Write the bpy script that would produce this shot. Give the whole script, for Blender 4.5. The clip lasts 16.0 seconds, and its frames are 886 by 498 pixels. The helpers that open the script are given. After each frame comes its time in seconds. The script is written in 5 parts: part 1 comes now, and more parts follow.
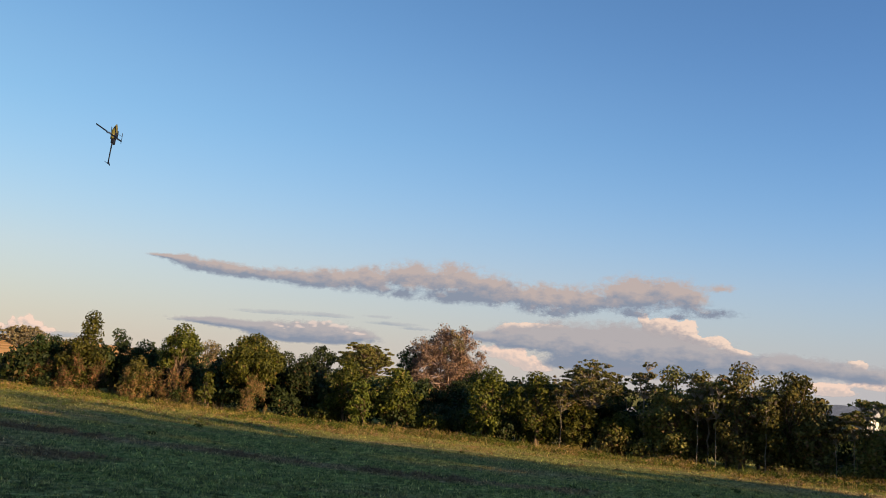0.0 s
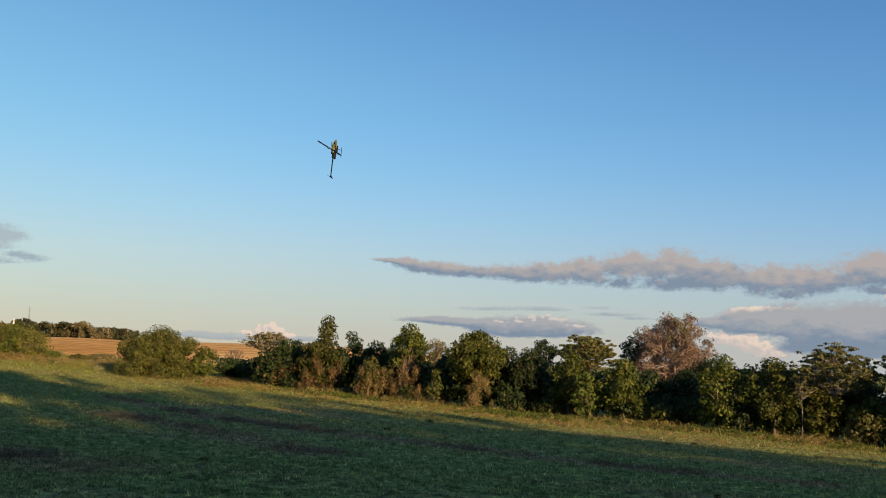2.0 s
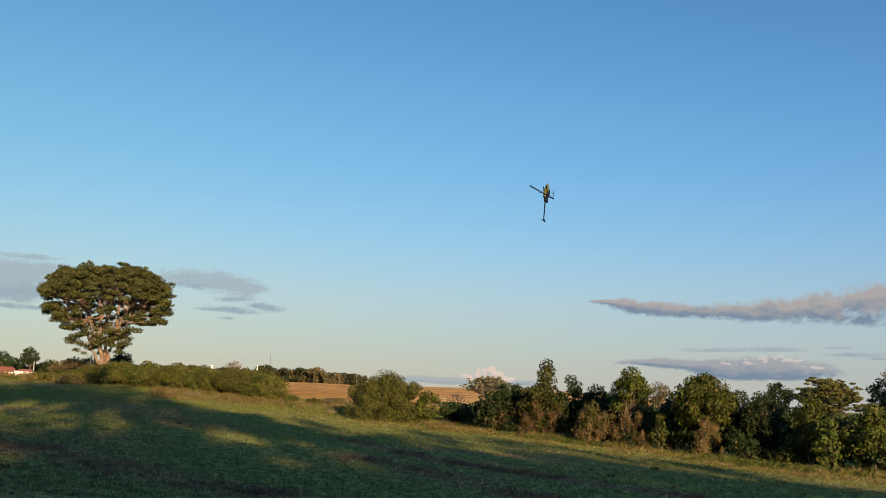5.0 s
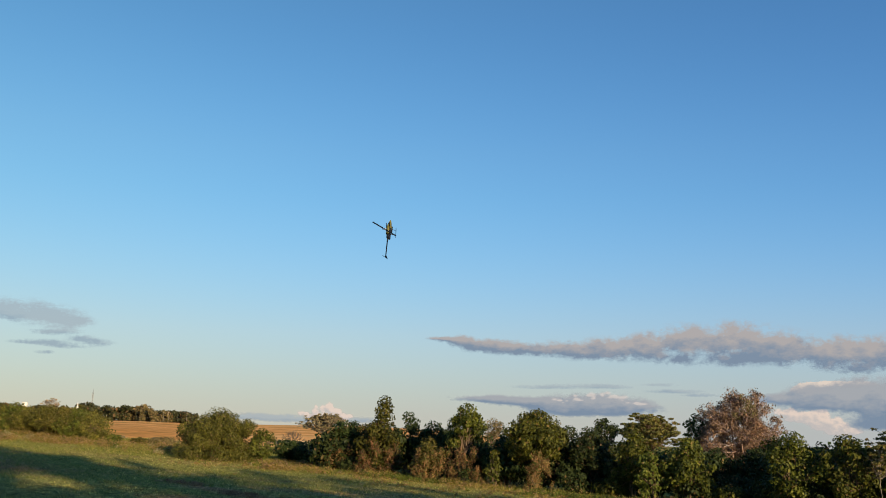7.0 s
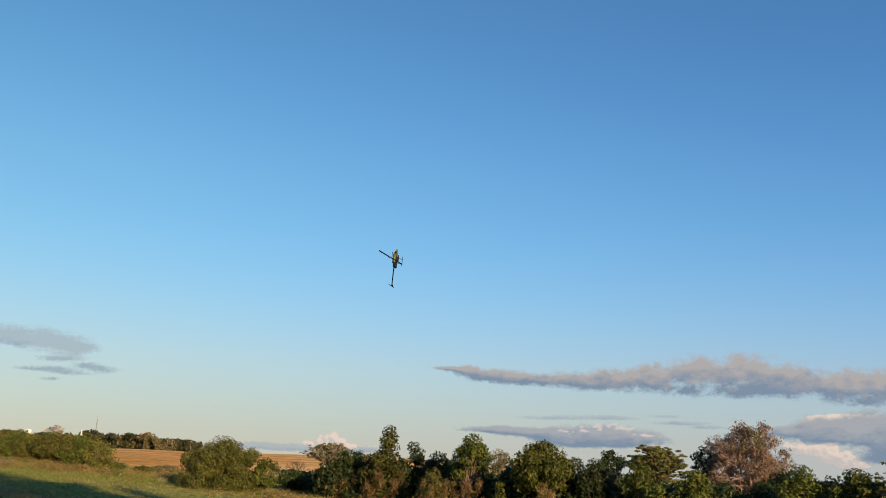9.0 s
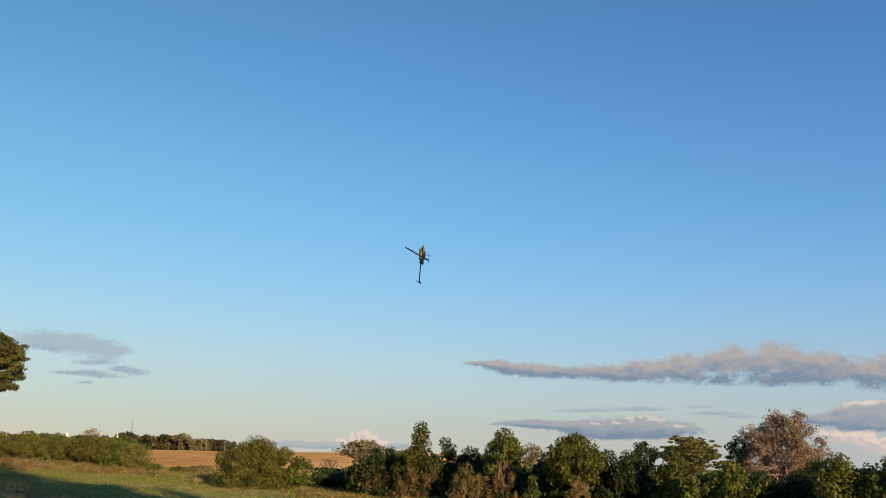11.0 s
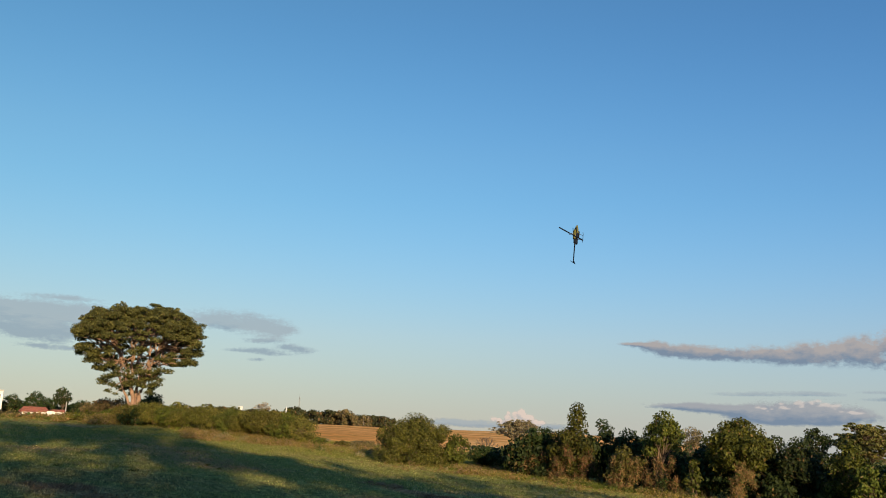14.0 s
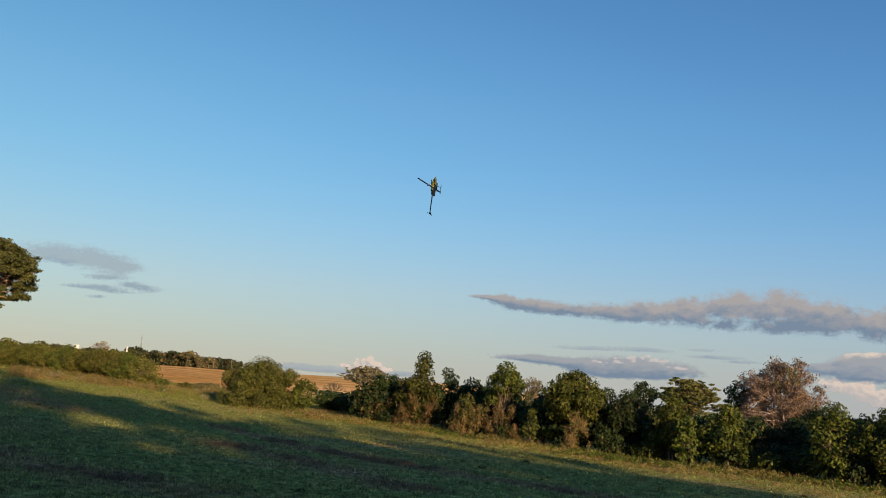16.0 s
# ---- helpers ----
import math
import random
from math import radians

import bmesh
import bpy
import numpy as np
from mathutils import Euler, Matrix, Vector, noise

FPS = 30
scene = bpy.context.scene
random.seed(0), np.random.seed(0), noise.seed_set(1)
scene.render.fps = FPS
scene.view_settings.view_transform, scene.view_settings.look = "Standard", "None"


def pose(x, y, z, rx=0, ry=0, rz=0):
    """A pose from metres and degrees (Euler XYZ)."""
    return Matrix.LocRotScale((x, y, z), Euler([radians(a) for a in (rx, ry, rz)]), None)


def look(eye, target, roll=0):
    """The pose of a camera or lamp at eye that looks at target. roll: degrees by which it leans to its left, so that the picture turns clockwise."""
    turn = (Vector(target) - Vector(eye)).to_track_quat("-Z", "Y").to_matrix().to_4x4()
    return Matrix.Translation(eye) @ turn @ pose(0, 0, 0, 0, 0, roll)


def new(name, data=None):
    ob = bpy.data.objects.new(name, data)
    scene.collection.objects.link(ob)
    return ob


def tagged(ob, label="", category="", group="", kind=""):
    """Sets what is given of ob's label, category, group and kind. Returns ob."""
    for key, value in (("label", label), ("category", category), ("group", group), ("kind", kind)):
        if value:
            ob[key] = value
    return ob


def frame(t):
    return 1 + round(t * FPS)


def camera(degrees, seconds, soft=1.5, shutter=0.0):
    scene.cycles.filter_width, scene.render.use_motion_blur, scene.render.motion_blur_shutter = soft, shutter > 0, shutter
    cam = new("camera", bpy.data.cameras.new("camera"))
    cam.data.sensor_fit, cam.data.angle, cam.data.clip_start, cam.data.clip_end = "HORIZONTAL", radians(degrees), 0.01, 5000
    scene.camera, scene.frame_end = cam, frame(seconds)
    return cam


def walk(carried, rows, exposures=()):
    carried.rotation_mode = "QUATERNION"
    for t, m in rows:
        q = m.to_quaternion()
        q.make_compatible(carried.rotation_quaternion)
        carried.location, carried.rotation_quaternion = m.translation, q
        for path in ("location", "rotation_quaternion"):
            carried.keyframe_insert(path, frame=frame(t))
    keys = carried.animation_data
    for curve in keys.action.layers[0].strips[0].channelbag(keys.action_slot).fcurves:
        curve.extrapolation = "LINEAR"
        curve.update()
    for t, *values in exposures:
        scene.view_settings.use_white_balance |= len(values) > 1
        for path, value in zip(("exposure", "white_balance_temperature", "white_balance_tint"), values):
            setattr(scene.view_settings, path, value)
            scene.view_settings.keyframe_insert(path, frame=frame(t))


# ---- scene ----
cam = camera(54.56, 16.0, soft=0.55)

EYE = Vector((0.0, 0.0, 1.65))


def aim(yaw, pitch, roll):
    """The pose of the standing camera, turned left by yaw, up by pitch and leaning by roll."""
    a, b = radians(yaw), radians(pitch)
    return look(EYE, EYE + Vector((-math.sin(a) * math.cos(b), math.cos(a) * math.cos(b), math.sin(b))), roll)


PATH = [
    (0.0, -0.02, 7.64, 3.56),
    (0.5, 4.17, 7.27, 1.92),
    (1.0, 7.51, 6.99, 1.30),
    (1.5, 10.77, 6.72, 1.03),
    (2.0, 14.25, 6.59, 1.39),
    (2.5, 17.98, 6.69, 1.95),
    (3.0, 21.56, 7.71, 2.58),
    (3.5, 24.73, 8.00, 2.79),
    (3.7, 26.01, 8.09, 2.51),
    (4.7, 28.90, 9.05, 1.40),
    (5.8, 24.86, 9.99, 0.19),
    (6.0, 22.78, 10.18, -0.07),
    (6.5, 18.59, 10.76, -0.26),
    (7.0, 18.05, 11.73, 0.87),
    (7.5, 17.82, 12.66, 1.40),
    (8.0, 17.98, 13.30, 1.60),
    (8.5, 18.27, 13.56, 1.59),
    (9.0, 18.52, 13.66, 1.34),
    (11.5, 21.02, 13.31, -0.12),
    (12.0, 22.41, 13.52, -0.23),
    (12.5, 26.08, 13.39, 0.42),
    (13.0, 29.62, 13.01, 1.23),
    (13.5, 30.57, 12.69, 1.59),
    (14.0, 30.75, 11.87, 1.68),
    (14.5, 28.30, 9.58, 2.97),
    (15.0, 25.38, 8.89, 2.99),
    (15.5, 23.48, 8.72, 3.04),
    (16.0, 20.91, 8.80, 3.08),
]
walk(cam, [(t, aim(yaw, pitch, roll)) for t, yaw, pitch, roll in PATH], exposures=[(t, stops, kelvin, tint) for t, stops, kelvin, tint in ((0.0, 0.68, 7260, 14), (1.5, 0.65, 6850, 8), (2.5, 0.50, 6600, 4), (3.5, 0.47, 6550, 4), (6.5, 0.53, 6450, 4), (9.0, 0.56, 6450, 4), (12.5, 0.55, 6450, 4), (14.0, 0.48, 6450, 4), (16.0, 0.44, 6450, 4))])

# ---- world, sun, exposure ----
SUN_AZ, SUN_EL = 130.0, 13.0  # degrees, clockwise from +y
world = bpy.data.worlds.new("evening_sky")
scene.world = world
world.use_nodes = True
wn, wl = world.node_tree.nodes, world.node_tree.links
sky = wn.new("ShaderNodeTexSky")
sky.sky_type, sky.sun_disc = "NISHITA", False
sky.sun_elevation, sky.sun_rotation = radians(SUN_EL), radians(SUN_AZ)
sky.altitude, sky.air_density, sky.dust_density, sky.ozone_density = 500, 1.0, 0.10, 4.6
wn["Background"].inputs["Strength"].default_value = 0.115
shift = wn.new("ShaderNodeMix")
shift.data_type, shift.blend_type = "RGBA", "MULTIPLY"
shift.inputs[0].default_value = 1.0
way = wn.new("ShaderNodeTexCoord")
across = wn.new("ShaderNodeVectorMath")  # 0 to the left of the slope, 1 to its right
across.operation = "DOT_PRODUCT"
across.inputs[1].default_value = (0.5, 0.0, 0.0)
half_turn = wn.new("ShaderNodeMath")
half_turn.inputs[1].default_value = 0.5
wl.new(way.outputs["Generated"], across.inputs[0])
wl.new(across.outputs["Value"], half_turn.inputs[0])
tint = wn.new("ShaderNodeMix")
tint.data_type = "RGBA"
tint.inputs[6].default_value, tint.inputs[7].default_value = (1.02, 1.115, 0.925, 1), (0.835, 1.025, 1.235, 1)
wl.new(half_turn.outputs[0], tint.inputs[0])
wl.new(tint.outputs[2], shift.inputs[7])
wl.new(sky.outputs[0], shift.inputs[6])
wl.new(shift.outputs[2], wn["Background"].inputs["Color"])


sun_data = bpy.data.lights.new("sun", "SUN")
sun_data.energy, sun_data.angle, sun_data.color = 5.5, radians(0.9), (1.0, 0.745, 0.445)
sun = new("sun", sun_data)
sa, se = radians(SUN_AZ), radians(SUN_EL)
sun.matrix_world = look((math.sin(sa) * math.cos(se) * 60, math.cos(sa) * math.cos(se) * 60, math.sin(se) * 60), (0, 0, 0))


# ---- materials ----
def shader(name):
    """A new node material: its tree, its output and its first shader."""
    m = bpy.data.materials.new(name)
    m.use_nodes = True
    return m, m.node_tree, m.node_tree.nodes["Principled BSDF"]


def node(tree, kind, **values):
    n = tree.nodes.new(kind)
    for key, value in values.items():
        n.inputs[key.replace("_", " ")].default_value = value
    return n


def noise_of(tree, scale, detail=4.0, stretch=(1, 1, 1), rough=0.55):
    """Noise by the place of the point in its object, with features of about 1 / scale metres."""
    co = tree.nodes.new("ShaderNodeTexCoord")
    mp = node(tree, "ShaderNodeMapping", Scale=stretch)
    tree.links.new(co.outputs["Object"], mp.inputs["Vector"])
    n = node(tree, "ShaderNodeTexNoise", Scale=scale, Detail=detail, Roughness=rough)
    tree.links.new(mp.outputs[0], n.inputs["Vector"])
    return n.outputs["Fac"]


def ramp(tree, fac, stops):
    r = tree.nodes.new("ShaderNodeValToRGB")
    e = r.color_ramp.elements
    while len(e) < len(stops):
        e.new(0.5)
    for el, (at, col) in zip(e, stops):
        el.position, el.color = at, (*col, 1)
    tree.links.new(fac, r.inputs["Fac"])
    return r.outputs["Color"]


def mixed(tree, fac, a, b, blend="MIX"):
    m = tree.nodes.new("ShaderNodeMix")
    m.data_type, m.blend_type = "RGBA", blend
    for value, slot in ((fac, m.inputs[0]), (a, m.inputs[6]), (b, m.inputs[7])):
        if isinstance(value, (int, float)):
            slot.default_value = value
        elif isinstance(value, tuple):
            slot.default_value = (*value, 1)
        else:
            tree.links.new(value, slot)
    return m.outputs[2]


def bump(tree, bsdf, height, strength, distance):
    b = node(tree, "ShaderNodeBump", Strength=strength, Distance=distance)
    tree.links.new(height, b.inputs["Height"])
    tree.links.new(b.outputs[0], bsdf.inputs["Normal"])


def leaf_material(name, dark, light, dry=(0.17, 0.115, 0.045), dry_share=0.04, through_share=0.18):
    """Leaves that differ one by one and tree by tree, and let some light through."""
    m, t, b = shader(name)
    dark = tuple(0.92 * a + 0.08 * c for a, c in zip(dark, light))
    geo, info = t.nodes.new("ShaderNodeNewGeometry"), t.nodes.new("ShaderNodeObjectInfo")
    col = ramp(t, geo.outputs["Random Per Island"], [(0.0, dark), (1 - dry_share * 1.5, light), (1 - dry_share * 0.9, dry), (1.0, dry)])
    hsv = node(t, "ShaderNodeHueSaturation")
    spread = node(t, "ShaderNodeMapRange", To_Min=0.485, To_Max=0.515)
    bright = node(t, "ShaderNodeMapRange", To_Min=0.8, To_Max=1.2)
    for r, slot in ((spread, "Hue"), (bright, "Value")):
        t.links.new(info.outputs["Random"], r.inputs[0])
        t.links.new(r.outputs[0], hsv.inputs[slot])
    clump = ramp(t, noise_of(t, 1.3, 3), [(0.3, (0.55, 0.58, 0.55)), (0.7, (1.3, 1.24, 1.1))])
    t.links.new(mixed(t, 1.0, col, clump, "MULTIPLY"), hsv.inputs["Color"])
    t.links.new(hsv.outputs[0], b.inputs["Base Color"])
    b.inputs["Roughness"].default_value, b.inputs["Specular IOR Level"].default_value = 0.55, 0.18
    tr = t.nodes.new("ShaderNodeBsdfTranslucent")
    t.links.new(hsv.outputs[0], tr.inputs["Color"])
    mx = t.nodes.new("ShaderNodeMixShader")
    mx.inputs[0].default_value = through_share
    t.links.new(b.outputs[0], mx.inputs[1])
    t.links.new(tr.outputs[0], mx.inputs[2])
    t.links.new(mx.outputs[0], t.nodes["Material Output"].inputs["Surface"])
    return m


def rough_material(name, a, b_col, scale, rough=0.85, relief=0.02, stretch=(1, 1, 1)):
    m, t, b = shader(name)
    coarse, fine = noise_of(t, scale, 5, stretch), noise_of(t, scale * 7, 4, stretch)
    col = mixed(t, 1.0, ramp(t, coarse, [(0.3, a), (0.7, b_col)]), ramp(t, fine, [(0.25, (0.7, 0.7, 0.7)), (0.75, (1.2, 1.2, 1.2))]), "MULTIPLY")
    t.links.new(col, b.inputs["Base Color"])
    b.inputs["Roughness"].default_value = rough
    bump(t, b, fine, 0.6, relief)
    return m


LEAF_GREEN = leaf_material("leaf_green", (0.018, 0.027, 0.004), (0.125, 0.127, 0.019))
# dark greens; the deep shade of overhung gaps is put into them
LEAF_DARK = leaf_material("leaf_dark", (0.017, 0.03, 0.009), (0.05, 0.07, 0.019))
LEAF_YELLOW = leaf_material("leaf_yellow_green", (0.045, 0.064, 0.01), (0.14, 0.152, 0.025), dry=(0.17, 0.12, 0.05), dry_share=0.06)
LEAF_BIG = leaf_material("leaf_olive", (0.034, 0.04, 0.007), (0.16, 0.148, 0.03), dry=(0.15, 0.11, 0.05), dry_share=0.06)
LEAF_TALL = leaf_material("leaf_tall_tree", (0.044, 0.05, 0.014), (0.16, 0.15, 0.045), dry=(0.13, 0.10, 0.04))
LEAF_RUST = leaf_material("leaf_rusty", (0.18, 0.12, 0.076), (0.43, 0.292, 0.195), dry=(0.2, 0.16, 0.08), dry_share=0.1)
LEAF_DRY = leaf_material("leaf_dry_vine", (0.095, 0.046, 0.025), (0.33, 0.18, 0.09), dry=(0.09, 0.11, 0.03), dry_share=0.25)
LEAF_HEDGE = leaf_material("leaf_hedge", (0.05, 0.053, 0.01), (0.205, 0.178, 0.038), dry=(0.20, 0.14, 0.06), dry_share=0.08)
LEAF_PALE = leaf_material("leaf_pale", (0.13, 0.115, 0.06), (0.30, 0.25, 0.15), dry=(0.26, 0.18, 0.11), dry_share=0.2)
LEAF_WEED = leaf_material("leaf_weed", (0.08, 0.085, 0.014), (0.31, 0.255, 0.045), dry=(0.42, 0.28, 0.14), dry_share=0.33)
LEAF_OLIVE = leaf_material("leaf_dull_olive", (0.06, 0.066, 0.017), (0.20, 0.182, 0.056), dry=(0.22, 0.14, 0.075), dry_share=0.1)
LEAF_DUSTY = leaf_material("leaf_dusty_olive", (0.07, 0.058, 0.026), (0.17, 0.135, 0.06), dry=(0.19, 0.13, 0.07), dry_share=0.25)
LEAF_FAR = leaf_material("leaf_far_wood", (0.03, 0.04, 0.016), (0.085, 0.09, 0.036), dry_share=0.12)
LEAF_HAY = leaf_material("raked_hay", (0.09, 0.047, 0.025), (0.37, 0.205, 0.11), dry=(0.42, 0.29, 0.17), dry_share=0.15)
BARK_WARM = rough_material("bark_warm", (0.2, 0.112, 0.068), (0.42, 0.255, 0.165), 2.0, relief=0.04, stretch=(3, 3, 0.6))
BARK_PINK = rough_material("bark_pinkish", (0.26, 0.175, 0.145), (0.5, 0.36, 0.31), 4.0, stretch=(2, 2, 0.7))
BARK_PALE = rough_material("bark_pale", (0.18, 0.15, 0.122), (0.38, 0.315, 0.255), 4.0, stretch=(2, 2, 0.7))
BARK_BROWN = rough_material("bark_brown", (0.10, 0.065, 0.04), (0.24, 0.16, 0.10), 4.0, stretch=(3, 3, 0.6))


# strips of raked or worn turf: from, to, half width, strength
STRIPS = [((-26.0, 37.2), (-12.5, 28.2), 0.75, 0.85), ((-13.5, 28.8), (4.5, 24.0), 0.85, 0.9), ((-20.8, 29.6), (-8.0, 20.5), 1.1, 0.62), ((-60.0, 50.0), (-33.0, 35.0), 3.2, 0.75), ((-26.0, 18.5), (-9.0, 13.5), 1.3, 0.55), ((-30.0, 60.0), (12.0, 41.0), 1.1, 0.4)]


DARK_TURF = [((-46.0, 30.0), (-12.0, 11.0), 6.0, 0.5)]  # a broad stretch of darker turf


def strip_share(t, strips):
    """How far a place lies in one of the strips of worn or darker turf, with ragged borders."""
    geo = t.nodes.new("ShaderNodeNewGeometry")
    ragged = noise_of(t, 0.9, 6, (1, 1, 0), 0.7)

    def calc(op, a, b=None, c=None):
        n = t.nodes.new("ShaderNodeMath")
        n.operation = op
        for k, val in enumerate((a, b, c)):
            if val is None:
                continue
            if isinstance(val, (int, float)):
                n.inputs[k].default_value = val
            else:
                t.links.new(val, n.inputs[k])
        return n.outputs[0]

    def along(way, start):
        d = t.nodes.new("ShaderNodeVectorMath")
        d.operation = "DOT_PRODUCT"
        d.inputs[1].default_value = (way[0], way[1], 0)
        t.links.new(geo.outputs["Position"], d.inputs[0])
        return calc("SUBTRACT", d.outputs["Value"], way[0] * start[0] + way[1] * start[1])

    total = None
    for a, b, half, strength in strips:
        way = Vector((b[0] - a[0], b[1] - a[1]))
        length = way.length
        way.normalize()
        off = calc("DIVIDE", calc("ABSOLUTE", along((-way.y, way.x), a)), half)
        end = calc("DIVIDE", calc("SUBTRACT", calc("ABSOLUTE", calc("SUBTRACT", along(way, a), length / 2)), length / 2 - half), half)
        out = calc("MAXIMUM", off, end)
        share = calc("MULTIPLY", calc("SUBTRACT", calc("MULTIPLY_ADD", ragged, 3.4, -0.12), out), strength)
        total = share if total is None else calc("MAXIMUM", total, share)
    return calc("MULTIPLY", calc("MINIMUM", calc("MAXIMUM", total, 0.0), 1.0), 0.8)


def turf_colour(t):
    """Green turf with dry and trampled patches, by the place on the ground."""
    broad = noise_of(t, 0.09, 3, (1, 1, 0))
    band = noise_of(t, 0.16, 5, (0.55, 1.6, 0), 0.65)
    small = noise_of(t, 1.5, 7, (1, 1, 0), 0.7)
    green = ramp(t, small, [(0.34, (0.118, 0.116, 0.038)), (0.5, (0.222, 0.236, 0.062)), (0.66, (0.365, 0.365, 0.10))])
    straw = ramp(t, small, [(0.38, (0.20, 0.125, 0.058)), (0.62, (0.44, 0.305, 0.145))])
    part = node(t, "ShaderNodeMath")
    part.operation = "MULTIPLY_ADD"
    part.inputs[1].default_value = 0.55
    t.links.new(broad, part.inputs[0])
    half = node(t, "ShaderNodeMath")
    half.operation = "MULTIPLY"
    half.inputs[1].default_value = 0.6
    t.links.new(band, half.inputs[0])
    t.links.new(half.outputs[0], part.inputs[2])
    share = ramp(t, part.outputs[0], [(0.56, (0, 0, 0)), (0.74, (1, 1, 1))])
    fleck = ramp(t, noise_of(t, 5.0, 5, (1, 1, 0), 0.7), [(0.42, (0, 0, 0)), (0.68, (0.65, 0.65, 0.65))])
    raked = ramp(t, noise_of(t, 3.0, 6, (1, 1, 0), 0.7), [(0.35, (0.14, 0.07, 0.034)), (0.5, (0.32, 0.178, 0.09)), (0.68, (0.50, 0.32, 0.18))])
    tuft = ramp(t, noise_of(t, 4.5, 5, (1, 1, 0), 0.65), [(0.36, (0.42, 0.42, 0.42)), (0.5, (0.95, 0.95, 0.95)), (0.64, (1.6, 1.6, 1.6))])
    dark_turf = ramp(t, small, [(0.34, (0.072, 0.073, 0.024)), (0.5, (0.145, 0.141, 0.045)), (0.66, (0.25, 0.228, 0.075))])
    plain = mixed(t, strip_share(t, DARK_TURF), mixed(t, fleck, mixed(t, share, green, straw), straw), dark_turf)
    return mixed(t, 1.0, mixed(t, strip_share(t, STRIPS), plain, raked), tuft, "MULTIPLY")


def ground_material():
    m, t, b = shader("ground")
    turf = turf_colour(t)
    furrow = noise_of(t, 0.028, 7, (1.0, 1.0, 0), 0.7)
    grain = noise_of(t, 0.22, 5, (0.6, 1.4, 0), 0.7)
    field = mixed(t, 1.0, ramp(t, furrow, [(0.36, (0.30, 0.22, 0.07)), (0.43, (0.58, 0.28, 0.09)), (0.5, (0.80, 0.39, 0.135)), (0.57, (0.92, 0.50, 0.20)), (0.68, (0.95, 0.70, 0.38))]), ramp(t, grain, [(0.35, (0.66, 0.68, 0.62)), (0.65, (1.22, 1.18, 1.12))]), "MULTIPLY")
    far = t.nodes.new("ShaderNodeAttribute")
    far.attribute_name = "field_share"
    wob = node(t, "ShaderNodeMath")
    wob.operation = "MULTIPLY_ADD"
    wob.inputs[1].default_value, wob.inputs[2].default_value = 0.9, -0.45
    t.links.new(noise_of(t, 0.08, 4, (1, 1, 0)), wob.inputs[0])
    add = node(t, "ShaderNodeMath")
    t.links.new(far.outputs["Fac"], add.inputs[0])
    t.links.new(wob.outputs[0], add.inputs[1])
    share = ramp(t, add.outputs[0], [(0.4, (0, 0, 0)), (0.6, (1, 1, 1))])
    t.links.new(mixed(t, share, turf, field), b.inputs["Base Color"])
    b.inputs["Roughness"].default_value, b.inputs["Specular IOR Level"].default_value = 1.0, 0.0
    bump(t, b, noise_of(t, 1.1, 6, (1, 1, 0), 0.6), 0.6, 0.14)
    return m


def blade_material(name, tall, cut=False):
    m, t, b = shader(name)
    geo = t.nodes.new("ShaderNodeNewGeometry")
    if tall:
        col = ramp(t, geo.outputs["Random Per Island"], [(0.0, (0.055, 0.08, 0.013)), (0.5, (0.165, 0.188, 0.028)), (0.8, (0.285, 0.262, 0.05)), (1.0, (0.50, 0.385, 0.14))])
    elif cut:
        col = ramp(t, geo.outputs["Random Per Island"], [(0.0, (0.07, 0.033, 0.016)), (0.5, (0.33, 0.165, 0.08)), (1.0, (0.60, 0.37, 0.2))])
    else:
        vary = ramp(t, geo.outputs["Random Per Island"], [(0.0, (0.3, 0.34, 0.32)), (0.45, (0.85, 0.88, 0.85)), (0.75, (1.35, 1.32, 1.25)), (1.0, (2.7, 2.55, 2.3))])
        col = mixed(t, 1.0, turf_colour(t), vary, "MULTIPLY")
    t.links.new(col, b.inputs["Base Color"])
    b.inputs["Roughness"].default_value, b.inputs["Specular IOR Level"].default_value = 0.5, 0.3
    tr = t.nodes.new("ShaderNodeBsdfTranslucent")
    t.links.new(col, tr.inputs["Color"])
    mx = t.nodes.new("ShaderNodeMixShader")
    mx.inputs[0].default_value = 0.3
    t.links.new(b.outputs[0], mx.inputs[1])
    t.links.new(tr.outputs[0], mx.inputs[2])
    t.links.new(mx.outputs[0], t.nodes["Material Output"].inputs["Surface"])
    return m


GROUND = ground_material()
BLADE, TALL_BLADE = blade_material("grass_blade", False), blade_material("tall_grass_blade", True)
CUT_BLADE = blade_material("cut_grass_blade", False, True)
PLASTER = rough_material("white_plaster", (0.62, 0.58, 0.52), (0.8, 0.77, 0.72), 0.8)
CREAM = rough_material("cream_plaster", (0.6, 0.5, 0.36), (0.75, 0.66, 0.5), 0.6)
ROOF_RED = rough_material("red_roof_tile", (0.24, 0.07, 0.04), (0.42, 0.14, 0.08), 1.5)
ROOF_GREY = rough_material("grey_roof_sheet", (0.22, 0.23, 0.25), (0.36, 0.37, 0.38), 1.0)
BRICK = rough_material("orange_brick", (0.26, 0.12, 0.065), (0.40, 0.19, 0.10), 2.0)
CONCRETE = rough_material("concrete", (0.3, 0.28, 0.25), (0.48, 0.45, 0.4), 1.5)
STEEL = rough_material("grey_steel", (0.06, 0.06, 0.065), (0.13, 0.13, 0.13), 2.0, rough=0.5)
WINDOW_DARK = rough_material("dark_window", (0.02, 0.025, 0.03), (0.05, 0.055, 0.06), 1.0, rough=0.2)


